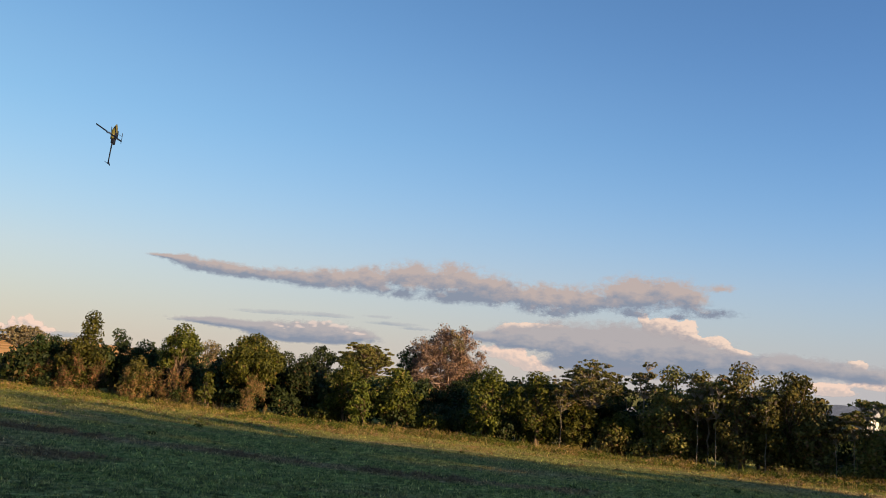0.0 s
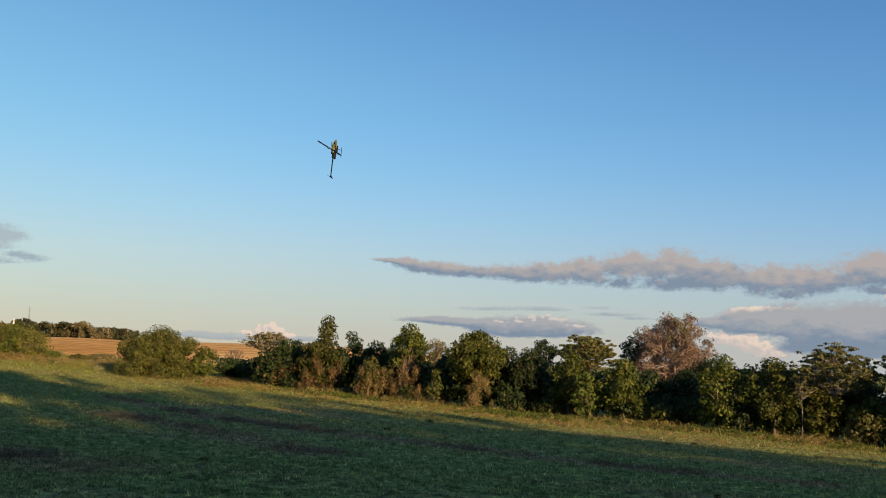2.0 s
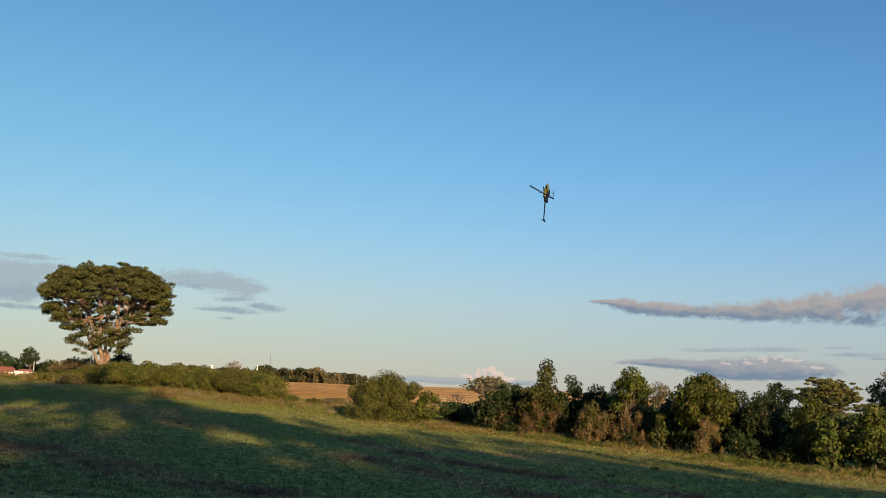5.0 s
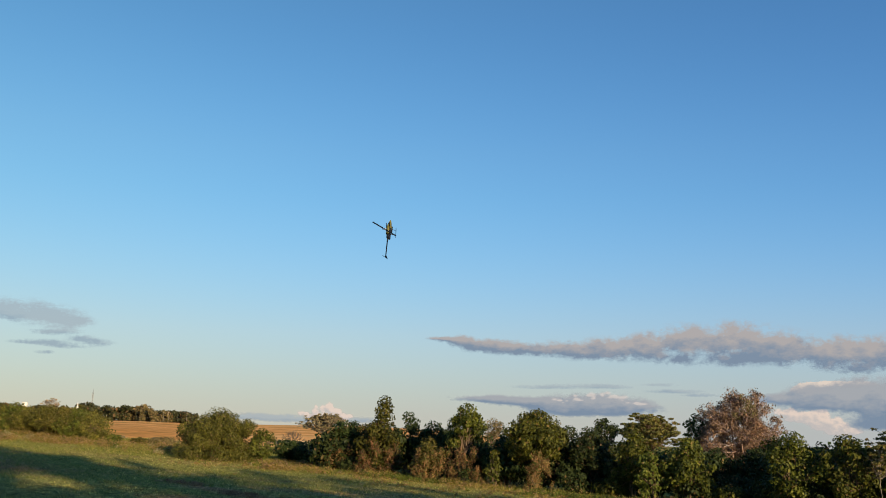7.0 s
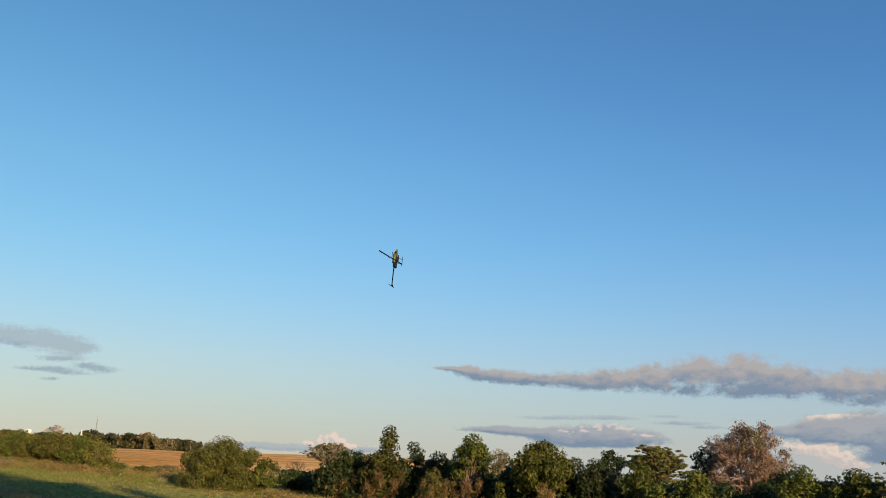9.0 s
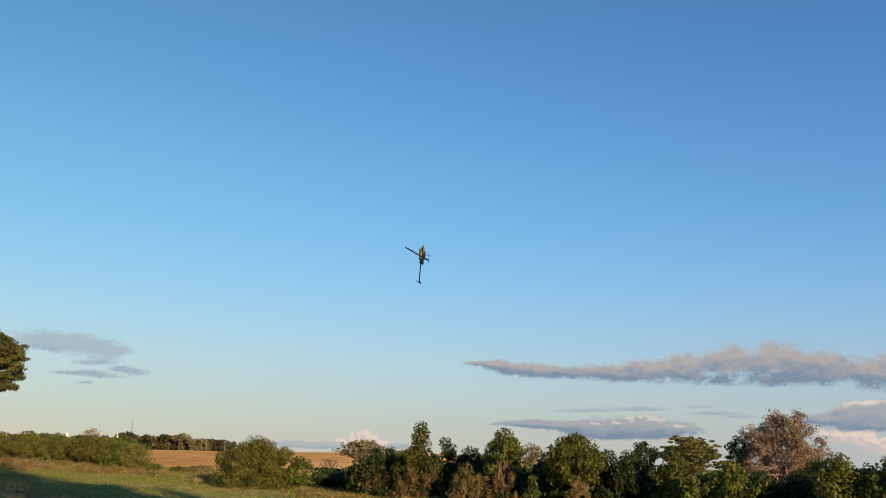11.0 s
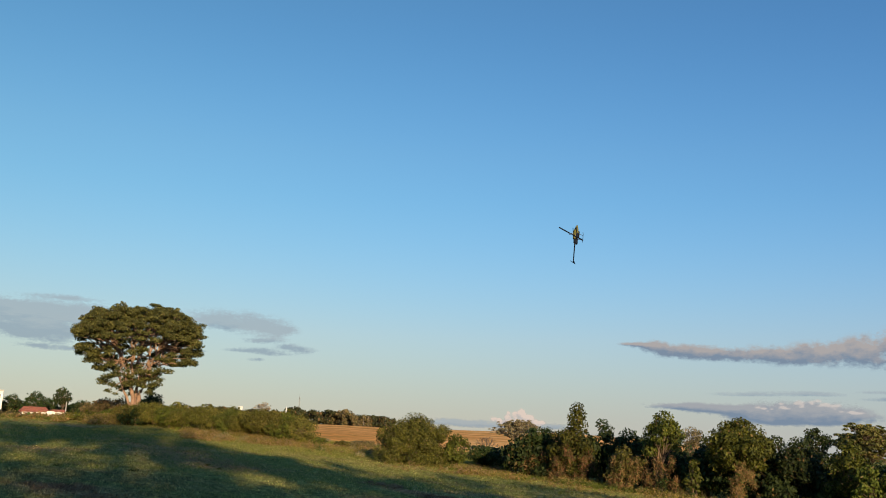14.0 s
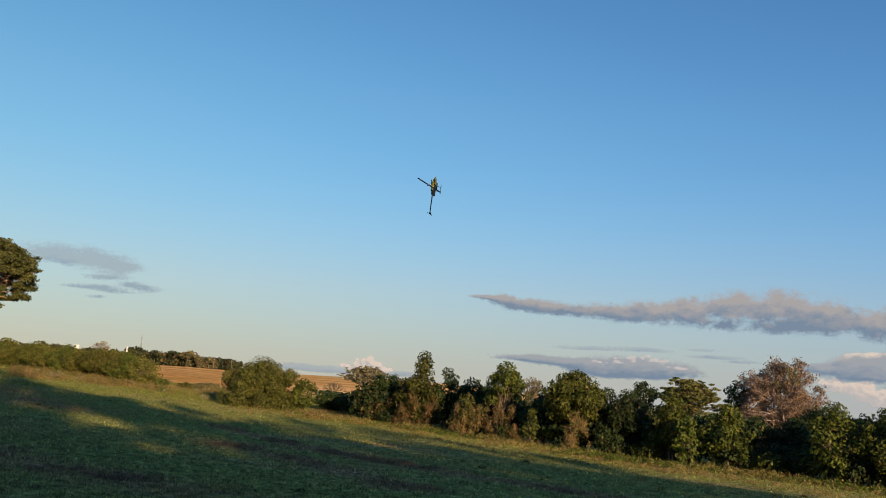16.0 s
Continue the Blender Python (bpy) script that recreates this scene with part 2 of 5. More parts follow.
def paint(name, colour, rough=0.35, metal=0.0):
    m, t, b = shader(name)
    col = mixed(t, 1.0, colour, ramp(t, noise_of(t, 14.0, 4), [(0.3, (0.85, 0.85, 0.85)), (0.7, (1.1, 1.1, 1.1))]), "MULTIPLY")
    t.links.new(col, b.inputs["Base Color"])
    b.inputs["Roughness"].default_value, b.inputs["Metallic"].default_value = rough, metal
    return m


CANOPY_PAINT = paint("canopy_yellow", (0.13, 0.115, 0.015))
CARBON = paint("carbon_black", (0.008, 0.0085, 0.01), 0.55)
ALU = paint("dull_aluminium", (0.35, 0.35, 0.36), 0.4, 0.9)


# ---- helpers for meshes ----
def mesh(name, verts, faces, material, parent=None, label="", smooth=False, base=None):
    """One mesh object from arrays of vertices and of faces with equally many corners."""
    verts, faces = np.asarray(verts, np.float32), np.asarray(faces, np.int32)
    me = bpy.data.meshes.new(name)
    n, k = faces.shape
    me.vertices.add(len(verts))
    me.vertices.foreach_set("co", verts.ravel())
    me.loops.add(n * k)
    me.loops.foreach_set("vertex_index", faces.ravel())
    me.polygons.add(n)
    me.polygons.foreach_set("loop_start", np.arange(0, n * k, k, dtype=np.int32))
    me.polygons.foreach_set("use_smooth", np.full(n, smooth))
    me.update(calc_edges=True)
    me.validate()
    me.materials.append(material)
    ob = new(name, me)
    ob.parent = parent
    if base is not None:
        ob.location = base
    return tagged(ob, label)


def part(name, bm, material, parent=None, label="", smooth=False):
    """Links a bmesh as one mesh object under a thing or a part."""
    me = bpy.data.meshes.new(name)
    bmesh.ops.recalc_face_normals(bm, faces=bm.faces)
    bm.to_mesh(me)
    bm.free()
    me.materials.append(material)
    for p in me.polygons:
        p.use_smooth = smooth
    ob = new(name, me)
    ob.parent = parent
    return tagged(ob, label)


def box(bm, size, at, bevel=0.0, turn=None):
    m = Matrix.Translation(at) @ (turn or Matrix()) @ Matrix.Diagonal((*size, 1))
    made = bmesh.ops.create_cube(bm, size=1, matrix=m)
    if bevel:
        edges = list({e for v in made["verts"] for e in v.link_edges})
        bmesh.ops.bevel(bm, geom=edges, offset=bevel, segments=2, affect="EDGES")
    return bm


def tubes(lines, sides=6):
    """Vertices and faces of tapered round limbs; a line is a list of (point, radius)."""
    vs, fs, n = [], [], 0
    ring = np.arange(sides) * 2 * np.pi / sides
    for line in lines:
        p = np.array([q for q, _ in line], float)
        r = np.array([w for _, w in line], float)
        d = np.gradient(p, axis=0)
        d /= np.linalg.norm(d, axis=1)[:, None] + 1e-9
        ref = np.where(np.abs(d[:, 2:3]) > 0.9, [[1.0, 0, 0]], [[0, 0, 1.0]])
        u = np.cross(d, ref)
        u /= np.linalg.norm(u, axis=1)[:, None]
        w = np.cross(d, u)
        pts = p[:, None] + r[:, None, None] * (np.cos(ring)[None, :, None] * u[:, None] + np.sin(ring)[None, :, None] * w[:, None])
        vs.append(pts.reshape(-1, 3))
        m = len(p)
        i, j = np.meshgrid(np.arange(m - 1), np.arange(sides), indexing="ij")
        j2 = (j + 1) % sides
        fs.append(np.stack([i * sides + j, i * sides + j2, (i + 1) * sides + j2, (i + 1) * sides + j], -1).reshape(-1, 4) + n)
        n += m * sides
    return np.concatenate(vs), np.concatenate(fs)


def bend(rng, a, b, r0, r1, steps=6, wander=0.08, sag=0.0):
    """A crooked limb from a to b."""
    a, b = np.asarray(a, float), np.asarray(b, float)
    t = np.linspace(0, 1, steps)
    p = a + (b - a) * t[:, None]
    p += rng.normal(0, wander * np.linalg.norm(b - a) / 2, (steps, 3)) * np.sin(np.pi * t)[:, None]
    p[:, 2] += sag * np.sin(np.pi * t)
    return [(q, r0 + (r1 - r0) * w) for q, w in zip(p, t)]


def leaves(rng, centres, radii, count, size, up=0.35, shell=0.28, long=1.7, hang=0.0):
    """Folded leaves over the shells of a heap of clumps."""
    centres, radii = np.asarray(centres, float), np.asarray(radii, float)
    weight = (radii[:, 0] * radii[:, 1] + radii[:, 0] * radii[:, 2])
    k = rng.choice(len(centres), count, p=weight / weight.sum())
    d = rng.normal(size=(count, 3))
    d /= np.linalg.norm(d, axis=1)[:, None]
    s = 1.08 - np.abs(rng.normal(0, shell, count))[:, None]
    p = centres[k] + d * s * radii[k]
    nrm = d + rng.normal(0, 0.45, (count, 3)) + [0, 0, up]
    nrm /= np.linalg.norm(nrm, axis=1)[:, None]
    a = np.cross(nrm, rng.normal(size=(count, 3)))
    a /= np.linalg.norm(a, axis=1)[:, None]
    a[:, 2] -= 0.25 + hang
    a /= np.linalg.norm(a, axis=1)[:, None] if hang else 1.0
    b = np.cross(nrm, a)
    w = size * rng.uniform(0.55, 1.35, count)[:, None]
    v = np.stack([p - a * w * long / 2, p + b * w * 0.5 + nrm * w * 0.16, p + a * w * long / 2, p - b * w * 0.5 + nrm * w * 0.16], 1).reshape(-1, 3)
    return v, np.arange(count * 4).reshape(-1, 4)


# ---- the lie of the land ----
def height(x, y):
    """Height of the ground: a slope that falls away ahead and to the right, and the far plain beyond it."""
    x, y = np.asarray(x, float), np.asarray(y, float)
    r = np.hypot(x, y) + 1e-6
    k = np.minimum(1, 105 / r)
    xn, yn = x * k, y * k
    near = -0.016 * xn - 0.0701 * yn + 0.000163 * xn**2 - 0.000457 * xn * yn + 0.000369 * yn**2
    az = np.degrees(np.arctan2(x, y))
    near = near - 0.56 * np.clip((-az - 49) / 6, 0, 1) * np.clip((90 + az) / 20, 0, 1) * np.clip(r / 105, 0, 1) ** 2
    turn = np.clip((az + 24) / 18, 0, 1)
    turn = turn * turn * (3 - 2 * turn)
    fall = np.where(np.abs(az) > 120, 0, turn)
    rise = np.clip((-az - 30) / 7, 0, 1) * np.clip((az + 53) / 7, 0, 1)  # the field climbs towards the wood
    far = (1.3 + 1.4 * rise) * (1 - fall) - 24 * fall * np.clip((r - 105) / 1500, 0, 3.2) - 4.5 * fall
    t = np.clip((r - 105) / 330, 0, 1)
    t = t * t * (3 - 2 * t)
    z = near * (1 - t) + far * t
    z += 0.075 * np.sin(x * 0.82 + 1.5 * np.sin(y * 0.31)) * np.sin(y * 0.74 + 1.1 * np.sin(x * 0.23)) * np.clip((r - 45) / 20, 0, 1) * np.clip((125 - r) / 20, 0, 1)
    z += 0.05 * np.sin(x * 0.31 + 1.3 * np.sin(y * 0.17)) * np.sin(y * 0.27 + 0.8) * np.clip(r / 12, 0, 1)
    return z


def spot(az, d, sink=0.0):
    a = radians(az)
    x, y = d * math.sin(a), d * math.cos(a)
    return Vector((x, y, float(height(x, y)) - sink))


def make_ground():
    radii = np.concatenate([np.linspace(0.5, 12, 18), np.geomspace(12.6, 130, 95), np.geomspace(136, 4700, 70)])
    seg = 380
    ang = np.arange(seg) * 2 * np.pi / seg
    x, y = radii[:, None] * np.sin(ang), radii[:, None] * np.cos(ang)
    v = np.stack([x, y, height(x, y)], -1).reshape(-1, 3)
    v = np.concatenate([v, [[0, 0, float(height(0, 0))]]])
    i, j = np.meshgrid(np.arange(len(radii) - 1), np.arange(seg), indexing="ij")
    j2 = (j + 1) % seg
    f = np.stack([i * seg + j, i * seg + j2, (i + 1) * seg + j2, (i + 1) * seg + j], -1).reshape(-1, 4)
    hub = len(v) - 1
    j = np.arange(0, seg, 2)
    f = np.concatenate([f, np.stack([np.full(len(j), hub), (j + 2) % seg, (j + 1) % seg, j], -1)])
    ob = mesh("ground", v, f, GROUND, smooth=True)
    r, az = np.hypot(v[:, 0], v[:, 1]), np.degrees(np.arctan2(v[:, 0], v[:, 1]))
    start = 87 + 3 * np.sin(az * 0.41) + np.where(az < -42, 38, 0)
    share = np.clip((r - start) / 14 + 0.5, 0, 1) * np.clip((-8 - az) / 8, 0, 1)
    at = ob.data.attributes.new("field_share", "FLOAT", "POINT")
    at.data.foreach_set("value", share.astype(np.float32))
    return tagged(ob, "sloping mown turf with dry patches and a bare brown field beyond", "ground", kind="structure")


make_ground()


# ---- trees and shrubs ----
def clumps(rng, h, w, low, count, lean=0.0, top=1.0):
    """Centres and radii of the leaf clumps of an uneven crown between low and h."""
    c, r = [], []
    lobes = rng.normal(size=(6, 3))
    lobes /= np.linalg.norm(lobes, axis=1)[:, None]
    for i in range(count):
        d = rng.normal(size=3)
        d /= np.linalg.norm(d)
        rad = min(w, 4.5) * rng.uniform(0.07, 0.18)
        k = rng.uniform(0.6, 1.0) * (0.9 + 0.17 * max(0.0, float((lobes @ d).max())) ** 3)
        z = (low + h) / 2 + d[2] * ((h - low) / 2 - rad * 0.6) * k
        spread = w / 2 - rad * 0.45
        c.append((d[0] * spread * k + lean * (z / h), d[1] * spread * k, z))
        r.append((rad, rad, rad * rng.uniform(0.65, 1.0)))
    c.append((lean * 0.6, 0, (low + h) / 2))
    r.append((w * 0.3, w * 0.3, (h - low) * 0.33))
    c.append((lean, rng.uniform(-0.1, 0.1) * w, h - w * 0.17 * top))
    r.append((w * 0.2, w * 0.2, w * 0.17 * top))
    return np.array(c), np.array(r)


def crown_tree(name, az, d, h, w, leaf, label, category="tree", low=0.02, size=0.108, dense=1.0, bark=BARK_BROWN, seed=0, vines=0.0, extra=(), count=None, group="", shell=0.28, lean=0.0, spread=0.46, limb=1.0, fork_at=0.36):
    """A tree or shrub that is leafy nearly to the ground. extra: more clumps as (x, y, z, r)."""
    rng = np.random.default_rng(1000 + seed)
    root = new(name)
    root.location = spot(az, d, 0.05)
    turn = -radians(az)
    c, r = clumps(rng, h, w, low * h, count or int(20 + w * 5), lean)
    if extra:
        c = np.concatenate([c, [e[:3] for e in extra]])
        r = np.concatenate([r, [(e[3], e[3], e[3] * 0.9) for e in extra]])
    cr, sr = math.cos(turn), math.sin(turn)
    c = np.stack([c[:, 0] * cr - c[:, 1] * sr, c[:, 0] * sr + c[:, 1] * cr, c[:, 2]], 1)
    lines = []
    stems = rng.integers(2, 4) if h > 3 else 4
    for s in range(stems):
        a = rng.uniform(0, 6.28)
        foot = (0.12 * w * math.cos(a) * 0.4, 0.12 * w * math.sin(a) * 0.4, 0)
        fork = np.array((0.1 * w * math.cos(a), 0.1 * w * math.sin(a), h * fork_at))
        lines.append(bend(rng, foot, fork, 0.018 * h * limb, 0.012 * h * limb))
        for q in c[s::stems]:
            lines.append(bend(rng, fork, q, 0.009 * h * limb, 0.003 * h * limb, 4))
    v, f = tubes(lines, 4 if size < 0.5 else 3)
    mesh("trunk", v, f, bark, root, smooth=True)
    area = float((r[:, 0] * (r[:, 0] + r[:, 2])).sum())
    v, f = leaves(rng, c, r, int(area * 4.2 * dense / (size * size)), size, shell=shell)
    v[:, 2] = np.maximum(v[:, 2], 0.03)
    mesh("crown", v, f, leaf, root)
    if vines:
        n = int((8 + w * 5) * max(1.0, spread * 3.5))
        cc = np.stack([rng.uniform(-1, 1, n) * spread * w + 0.05 * w, rng.uniform(-0.5, -0.16, n) * w, rng.uniform(0.03, vines, n) * h], 1)
        cc[:, 0] *= 1.15 - 0.55 * cc[:, 2] / (vines * h)
        cc[:, 1] *= np.sqrt(np.maximum(0.1, 1 - (cc[:, 0] / (0.55 * w)) ** 2))
        cc = np.stack([cc[:, 0] * cr - cc[:, 1] * sr, cc[:, 0] * sr + cc[:, 1] * cr, cc[:, 2]], 1)
        rr = rng.uniform(0.14, 0.36, (n, 1)) * [1, 1, 1.6]
        v, f = leaves(rng, cc, rr, n * 85, 0.034, up=-0.1, shell=0.6, long=6.5, hang=0.45)
        v[:, 2] = np.maximum(v[:, 2], 0.02)
        mesh("dry_vines", v, f, LEAF_DRY, root, "tangle of brown dead vines")
    return tagged(root, label, category, group)


def umbrella_tree(name, az, d, h, w, leaf, label, seed=0, tiers=9, size=0.08, bark=BARK_PALE, dense=0.8, start=0.45, stem=0.010):
    """An open tree with pale forking limbs that end in flat plates of leaves."""
    rng = np.random.default_rng(3000 + seed)
    root = new(name)
    root.location = spot(az, d, 0.05)
    fork = np.array((rng.uniform(-0.05, 0.05) * w, 0, h * start))
    lines = [bend(rng, (0, 0, 0), fork, stem * h, stem * 0.8 * h, wander=stem * 5)]
    c, r = [], []
    tiers = tiers * 2
    for i in range(tiers):
        a = i * 2.4 + rng.uniform(-0.3, 0.3)
        k = math.sqrt((i + 0.5) / tiers)
        z = h * (0.96 - 0.26 * k * k) - rng.uniform(0, 0.14) * h
        q = np.array((math.cos(a) * k * w * 0.42, math.sin(a) * k * w * 0.42, z))
        mid = fork + (q - fork) * rng.uniform(0.4, 0.6) + [0, 0, -0.03 * h]
        lines.append(bend(rng, fork, mid, 0.005 * h, 0.004 * h, 4))
        lines.append(bend(rng, mid, q, 0.004 * h, 0.002 * h, 4))
        for s in range(13):
            e = q + np.clip(rng.normal(0, 0.1, 3), -0.17, 0.17) * w * [1, 1, 0.3]
            lines.append(bend(rng, mid + (q - mid) * 0.6, e, 0.003 * h, 0.0016 * h, 4))
            rad = max(w, 2.7) * rng.uniform(0.03, 0.066)
            c.append(e)
            r.append((rad, rad, rad * 0.3))
        for s in range(3):
            p = fork + (mid - fork) * rng.uniform(0.3, 1.0)
            b = rng.uniform(0, 6.283)
            e = p + np.array((math.cos(b) * 0.16 * w, math.sin(b) * 0.16 * w, rng.uniform(0.0, 0.08) * h))
            lines.append(bend(rng, p, e, 0.0028 * h, 0.0016 * h, 4, 0.15))
            c.append(e)
            r.append((0.035 * max(w, 2.7),) * 2 + (0.012 * max(w, 2.7),))
    v, f = tubes(lines, 5)
    mesh("trunk", v, f, bark, root, smooth=True)
    c, r = np.array(c), np.array(r)
    v, f = leaves(rng, c, r, int(float((r[:, 0] ** 2).sum()) * 5.2 * dense / (size * size)), size, up=0.9, shell=0.45, long=1.9)
    mesh("crown", v, f, leaf, root)
    return tagged(root, label, "tree")


def twig_tree(name, az, d, h, w, label, seed=0, leaf=LEAF_RUST, bark=BARK_WARM, leaf_n=17000, size=0.085, depth=5, category="tree", first=0.22):
    """A tree of many fine forking twigs with thin rusty leaves."""
    rng = np.random.default_rng(5000 + seed)
    root = new(name)
    root.location = spot(az, d, 0.05)
    lines, tips = [], []

    def grow(p, way, length, rad, level):
        q = p + way * length
        lines.append(bend(rng, p, q, rad, rad * 0.62, 4, 0.1))
        if level <= 2:
            tips.append(q)
        if level == 0:
            return
        for i in range(3 if level > 1 else 4):
            out = way + rng.normal(0, 0.42, 3) + [0, 0, 0.12]
            out[:2] *= 0.5 + 0.5 * w / h * 1.35
            out /= np.linalg.norm(out)
            grow(p + (q - p) * rng.uniform(0.6, 1.0), out, length * rng.uniform(0.7, 0.86), rad * 0.6, level - 1)

    for i in range(4):
        a = i * 1.57 + 0.4
        way = np.array((math.cos(a) * 0.35 * w / h, math.sin(a) * 0.35 * w / h, 1.0))
        grow(np.array((math.cos(a) * 0.08, math.sin(a) * 0.08, 0.0)), way / np.linalg.norm(way), h * first, 0.016 * h, depth)
    tips = np.array(tips)
    top = tips[:, 2].max()
    v, f = tubes(lines, 4)
    k = h / (top + 0.1)
    wide = w / 2 / np.percentile(np.hypot(tips[:, 0], tips[:, 1]), 97)
    grade = np.array([wide, wide, k])

    def dome(p):
        """Rounds the head: wider above, with a blunt top."""
        p = p * grade
        t = p[:, 2:3] / h
        return np.concatenate([p[:, :2] * (0.98 + 0.06 * t), h * np.tanh(1.5 * t) / math.tanh(1.5)], 1)

    mesh("trunk", dome(v), f, bark, root, smooth=True)
    if leaf_n:
        tips = dome(tips)
        n = rng.integers(0, len(tips), leaf_n)
        lv, lf = leaves(rng, [(0, 0, 0)], [(0.22, 0.22, 0.22)], leaf_n, size, shell=0.5)
        lv = lv.reshape(-1, 4, 3) + tips[n][:, None]
        mesh("crown", lv.reshape(-1, 3), lf, leaf, root)
    return tagged(root, label, category)


GREEN = "dense green broadleaf tree at the edge of the mown slope"
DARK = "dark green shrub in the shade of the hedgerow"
g = "hedgerow trees"

# hedgerow along the slope
crown_tree("hedgerow_tree", -24.2, 66, 3.7, 3.4, LEAF_DARK, "dark green bushy tree draped with brown vines", seed=1, vines=0.5, group=g)
crown_tree("hedgerow_tree", -22.0, 64, 4.1, 4.0, LEAF_GREEN, "green tree with a tall narrow leafy top and brown vines below", seed=2, vines=0.55, extra=((0.35, 0, 4.0, 0.75), (0.2, 0, 4.5, 0.6), (0.45, 0.1, 4.8, 0.55), (0.3, 0, 5.2, 0.5)), group=g)
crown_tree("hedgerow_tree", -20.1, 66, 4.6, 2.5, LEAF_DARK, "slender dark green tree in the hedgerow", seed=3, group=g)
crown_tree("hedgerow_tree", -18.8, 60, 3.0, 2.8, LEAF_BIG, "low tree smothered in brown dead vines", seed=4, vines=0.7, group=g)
crown_tree("hedgerow_tree", -18.5, 64.5, 4.0, 3.4, LEAF_DARK, "dark green tree with deep shade in its leaf colour", seed=36, group=g)
crown_tree("hedgerow_tree", -13.7, 62, 3.9, 2.8, LEAF_DARK, "dark green tree with deep shade in its leaf colour", seed=37, group=g)
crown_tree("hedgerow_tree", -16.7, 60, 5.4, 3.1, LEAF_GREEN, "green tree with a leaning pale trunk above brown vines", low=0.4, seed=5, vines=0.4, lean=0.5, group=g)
crown_tree("hedgerow_tree", -15.6, 65, 4.2, 3.4, LEAF_DARK, "dark green tree with deep shade in its leaf colour", seed=6, group=g)
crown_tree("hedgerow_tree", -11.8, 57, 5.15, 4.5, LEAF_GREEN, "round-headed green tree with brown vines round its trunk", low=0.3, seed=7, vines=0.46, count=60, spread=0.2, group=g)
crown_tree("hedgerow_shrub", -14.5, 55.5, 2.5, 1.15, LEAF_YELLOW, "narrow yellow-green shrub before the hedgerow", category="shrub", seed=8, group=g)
crown_tree("hedgerow_tree", -8.4, 58, 4.3, 3.4, LEAF_DARK, "dark green tree with deep shade in its leaf colour", seed=9, group=g)
crown_tree("hedgerow_tree", -5.7, 56, 4.35, 3.1, LEAF_GREEN, GREEN, seed=10, group=g)
crown_tree("hedgerow_shrub", -4.6, 53.8, 3.0, 2.1, LEAF_YELLOW, "sunlit yellow-green shrub before the hedgerow", category="shrub", seed=11, group=g)
crown_tree("hedgerow_tree", -2.3, 54, 3.95, 3.2, LEAF_GREEN, GREEN, seed=12, group=g)
crown_tree("hedgerow_shrub", 0.4, 56, 2.0, 3.0, LEAF_DARK, DARK, category="shrub", seed=13, group=g)
crown_tree("hedgerow_tree", 3.7, 52.5, 4.5, 3.7, LEAF_GREEN, GREEN, seed=14, group=g)
crown_tree("hedgerow_tree", 6.8, 52, 4.5, 3.2, LEAF_GREEN, GREEN, seed=15, group=g)
umbrella_tree("umbrella_tree", 10.1, 52.5, 5.6, 4.7, LEAF_OLIVE, "open umbrella-shaped tree with pale forking limbs", seed=16, tiers=10)
crown_tree("hedgerow_shrub", 9.4, 52, 3.0, 2.8, LEAF_GREEN, DARK, category="shrub", seed=17, group=g)
crown_tree("hedgerow_shrub", 12.2, 52, 2.7, 2.8, LEAF_GREEN, DARK, category="shrub", seed=18, group=g)
umbrella_tree("umbrella_tree", 13.6, 53, 6.0, 2.6, LEAF_OLIVE, "thin umbrella-shaped tree with a pale trunk", seed=19, tiers=6, start=0.6)
crown_tree("hedgerow_tree", 15.3, 51, 5.5, 3.5, LEAF_OLIVE, GREEN, seed=20, group=g)
umbrella_tree("umbrella_tree", 17.6, 51, 5.5, 2.0, LEAF_OLIVE, "thin tree with pale upright stems", seed=21, tiers=6)
crown_tree("hedgerow_tree", 19.6, 50, 5.9, 3.6, LEAF_OLIVE, GREEN, seed=22, low=0.1, group=g)
crown_tree("hedgerow_tree", 22.4, 50, 5.6, 4.0, LEAF_BIG, "green tree with rusty young leaves at its top", seed=23, low=0.05, group=g)
crown_tree("hedgerow_tree", 24.0, 49, 4.2, 2.8, LEAF_OLIVE, GREEN, seed=24, group=g)
umbrella_tree("umbrella_tree", 26.7, 49, 4.8, 2.5, LEAF_OLIVE, "open umbrella-shaped tree with pale limbs", seed=25, tiers=8)
crown_tree("hedgerow_shrub", 27.2, 48.5, 2.7, 2.8, LEAF_OLIVE, "green shrub at the edge of the turf", category="shrub", seed=26, group=g)
crown_tree("hedgerow_tree", 30.5, 48, 5.0, 3.8, LEAF_OLIVE, GREEN, seed=27, group=g)

for i, (az, d, h, w) in enumerate([(16.9, 49.6, 4.6, 1.5), (18.0, 49.3, 5.0, 1.6), (20.9, 48.8, 4.9, 1.7), (24.9, 48.2, 3.6, 1.5), (25.8, 48.0, 4.1, 1.6), (8.4, 51.0, 4.2, 1.5)]):
    umbrella_tree("slender_tree", az, d, h, w, LEAF_OLIVE, "slender tree with a thin pale stem and open crown", seed=80 + i, tiers=5, start=0.55, stem=0.005, bark=BARK_PALE)

crown_tree("hedgerow_tree", 17.1, 52.5, 5.5, 2.9, LEAF_OLIVE, GREEN, seed=51, group=g)
crown_tree("hedgerow_tree", 21.1, 52, 5.4, 2.7, LEAF_OLIVE, GREEN, seed=52, group=g)
crown_tree("hedgerow_tree", 12.0, 55, 4.4, 2.6, LEAF_DARK, "dark green tree with deep shade in its leaf colour", seed=53, group=g)

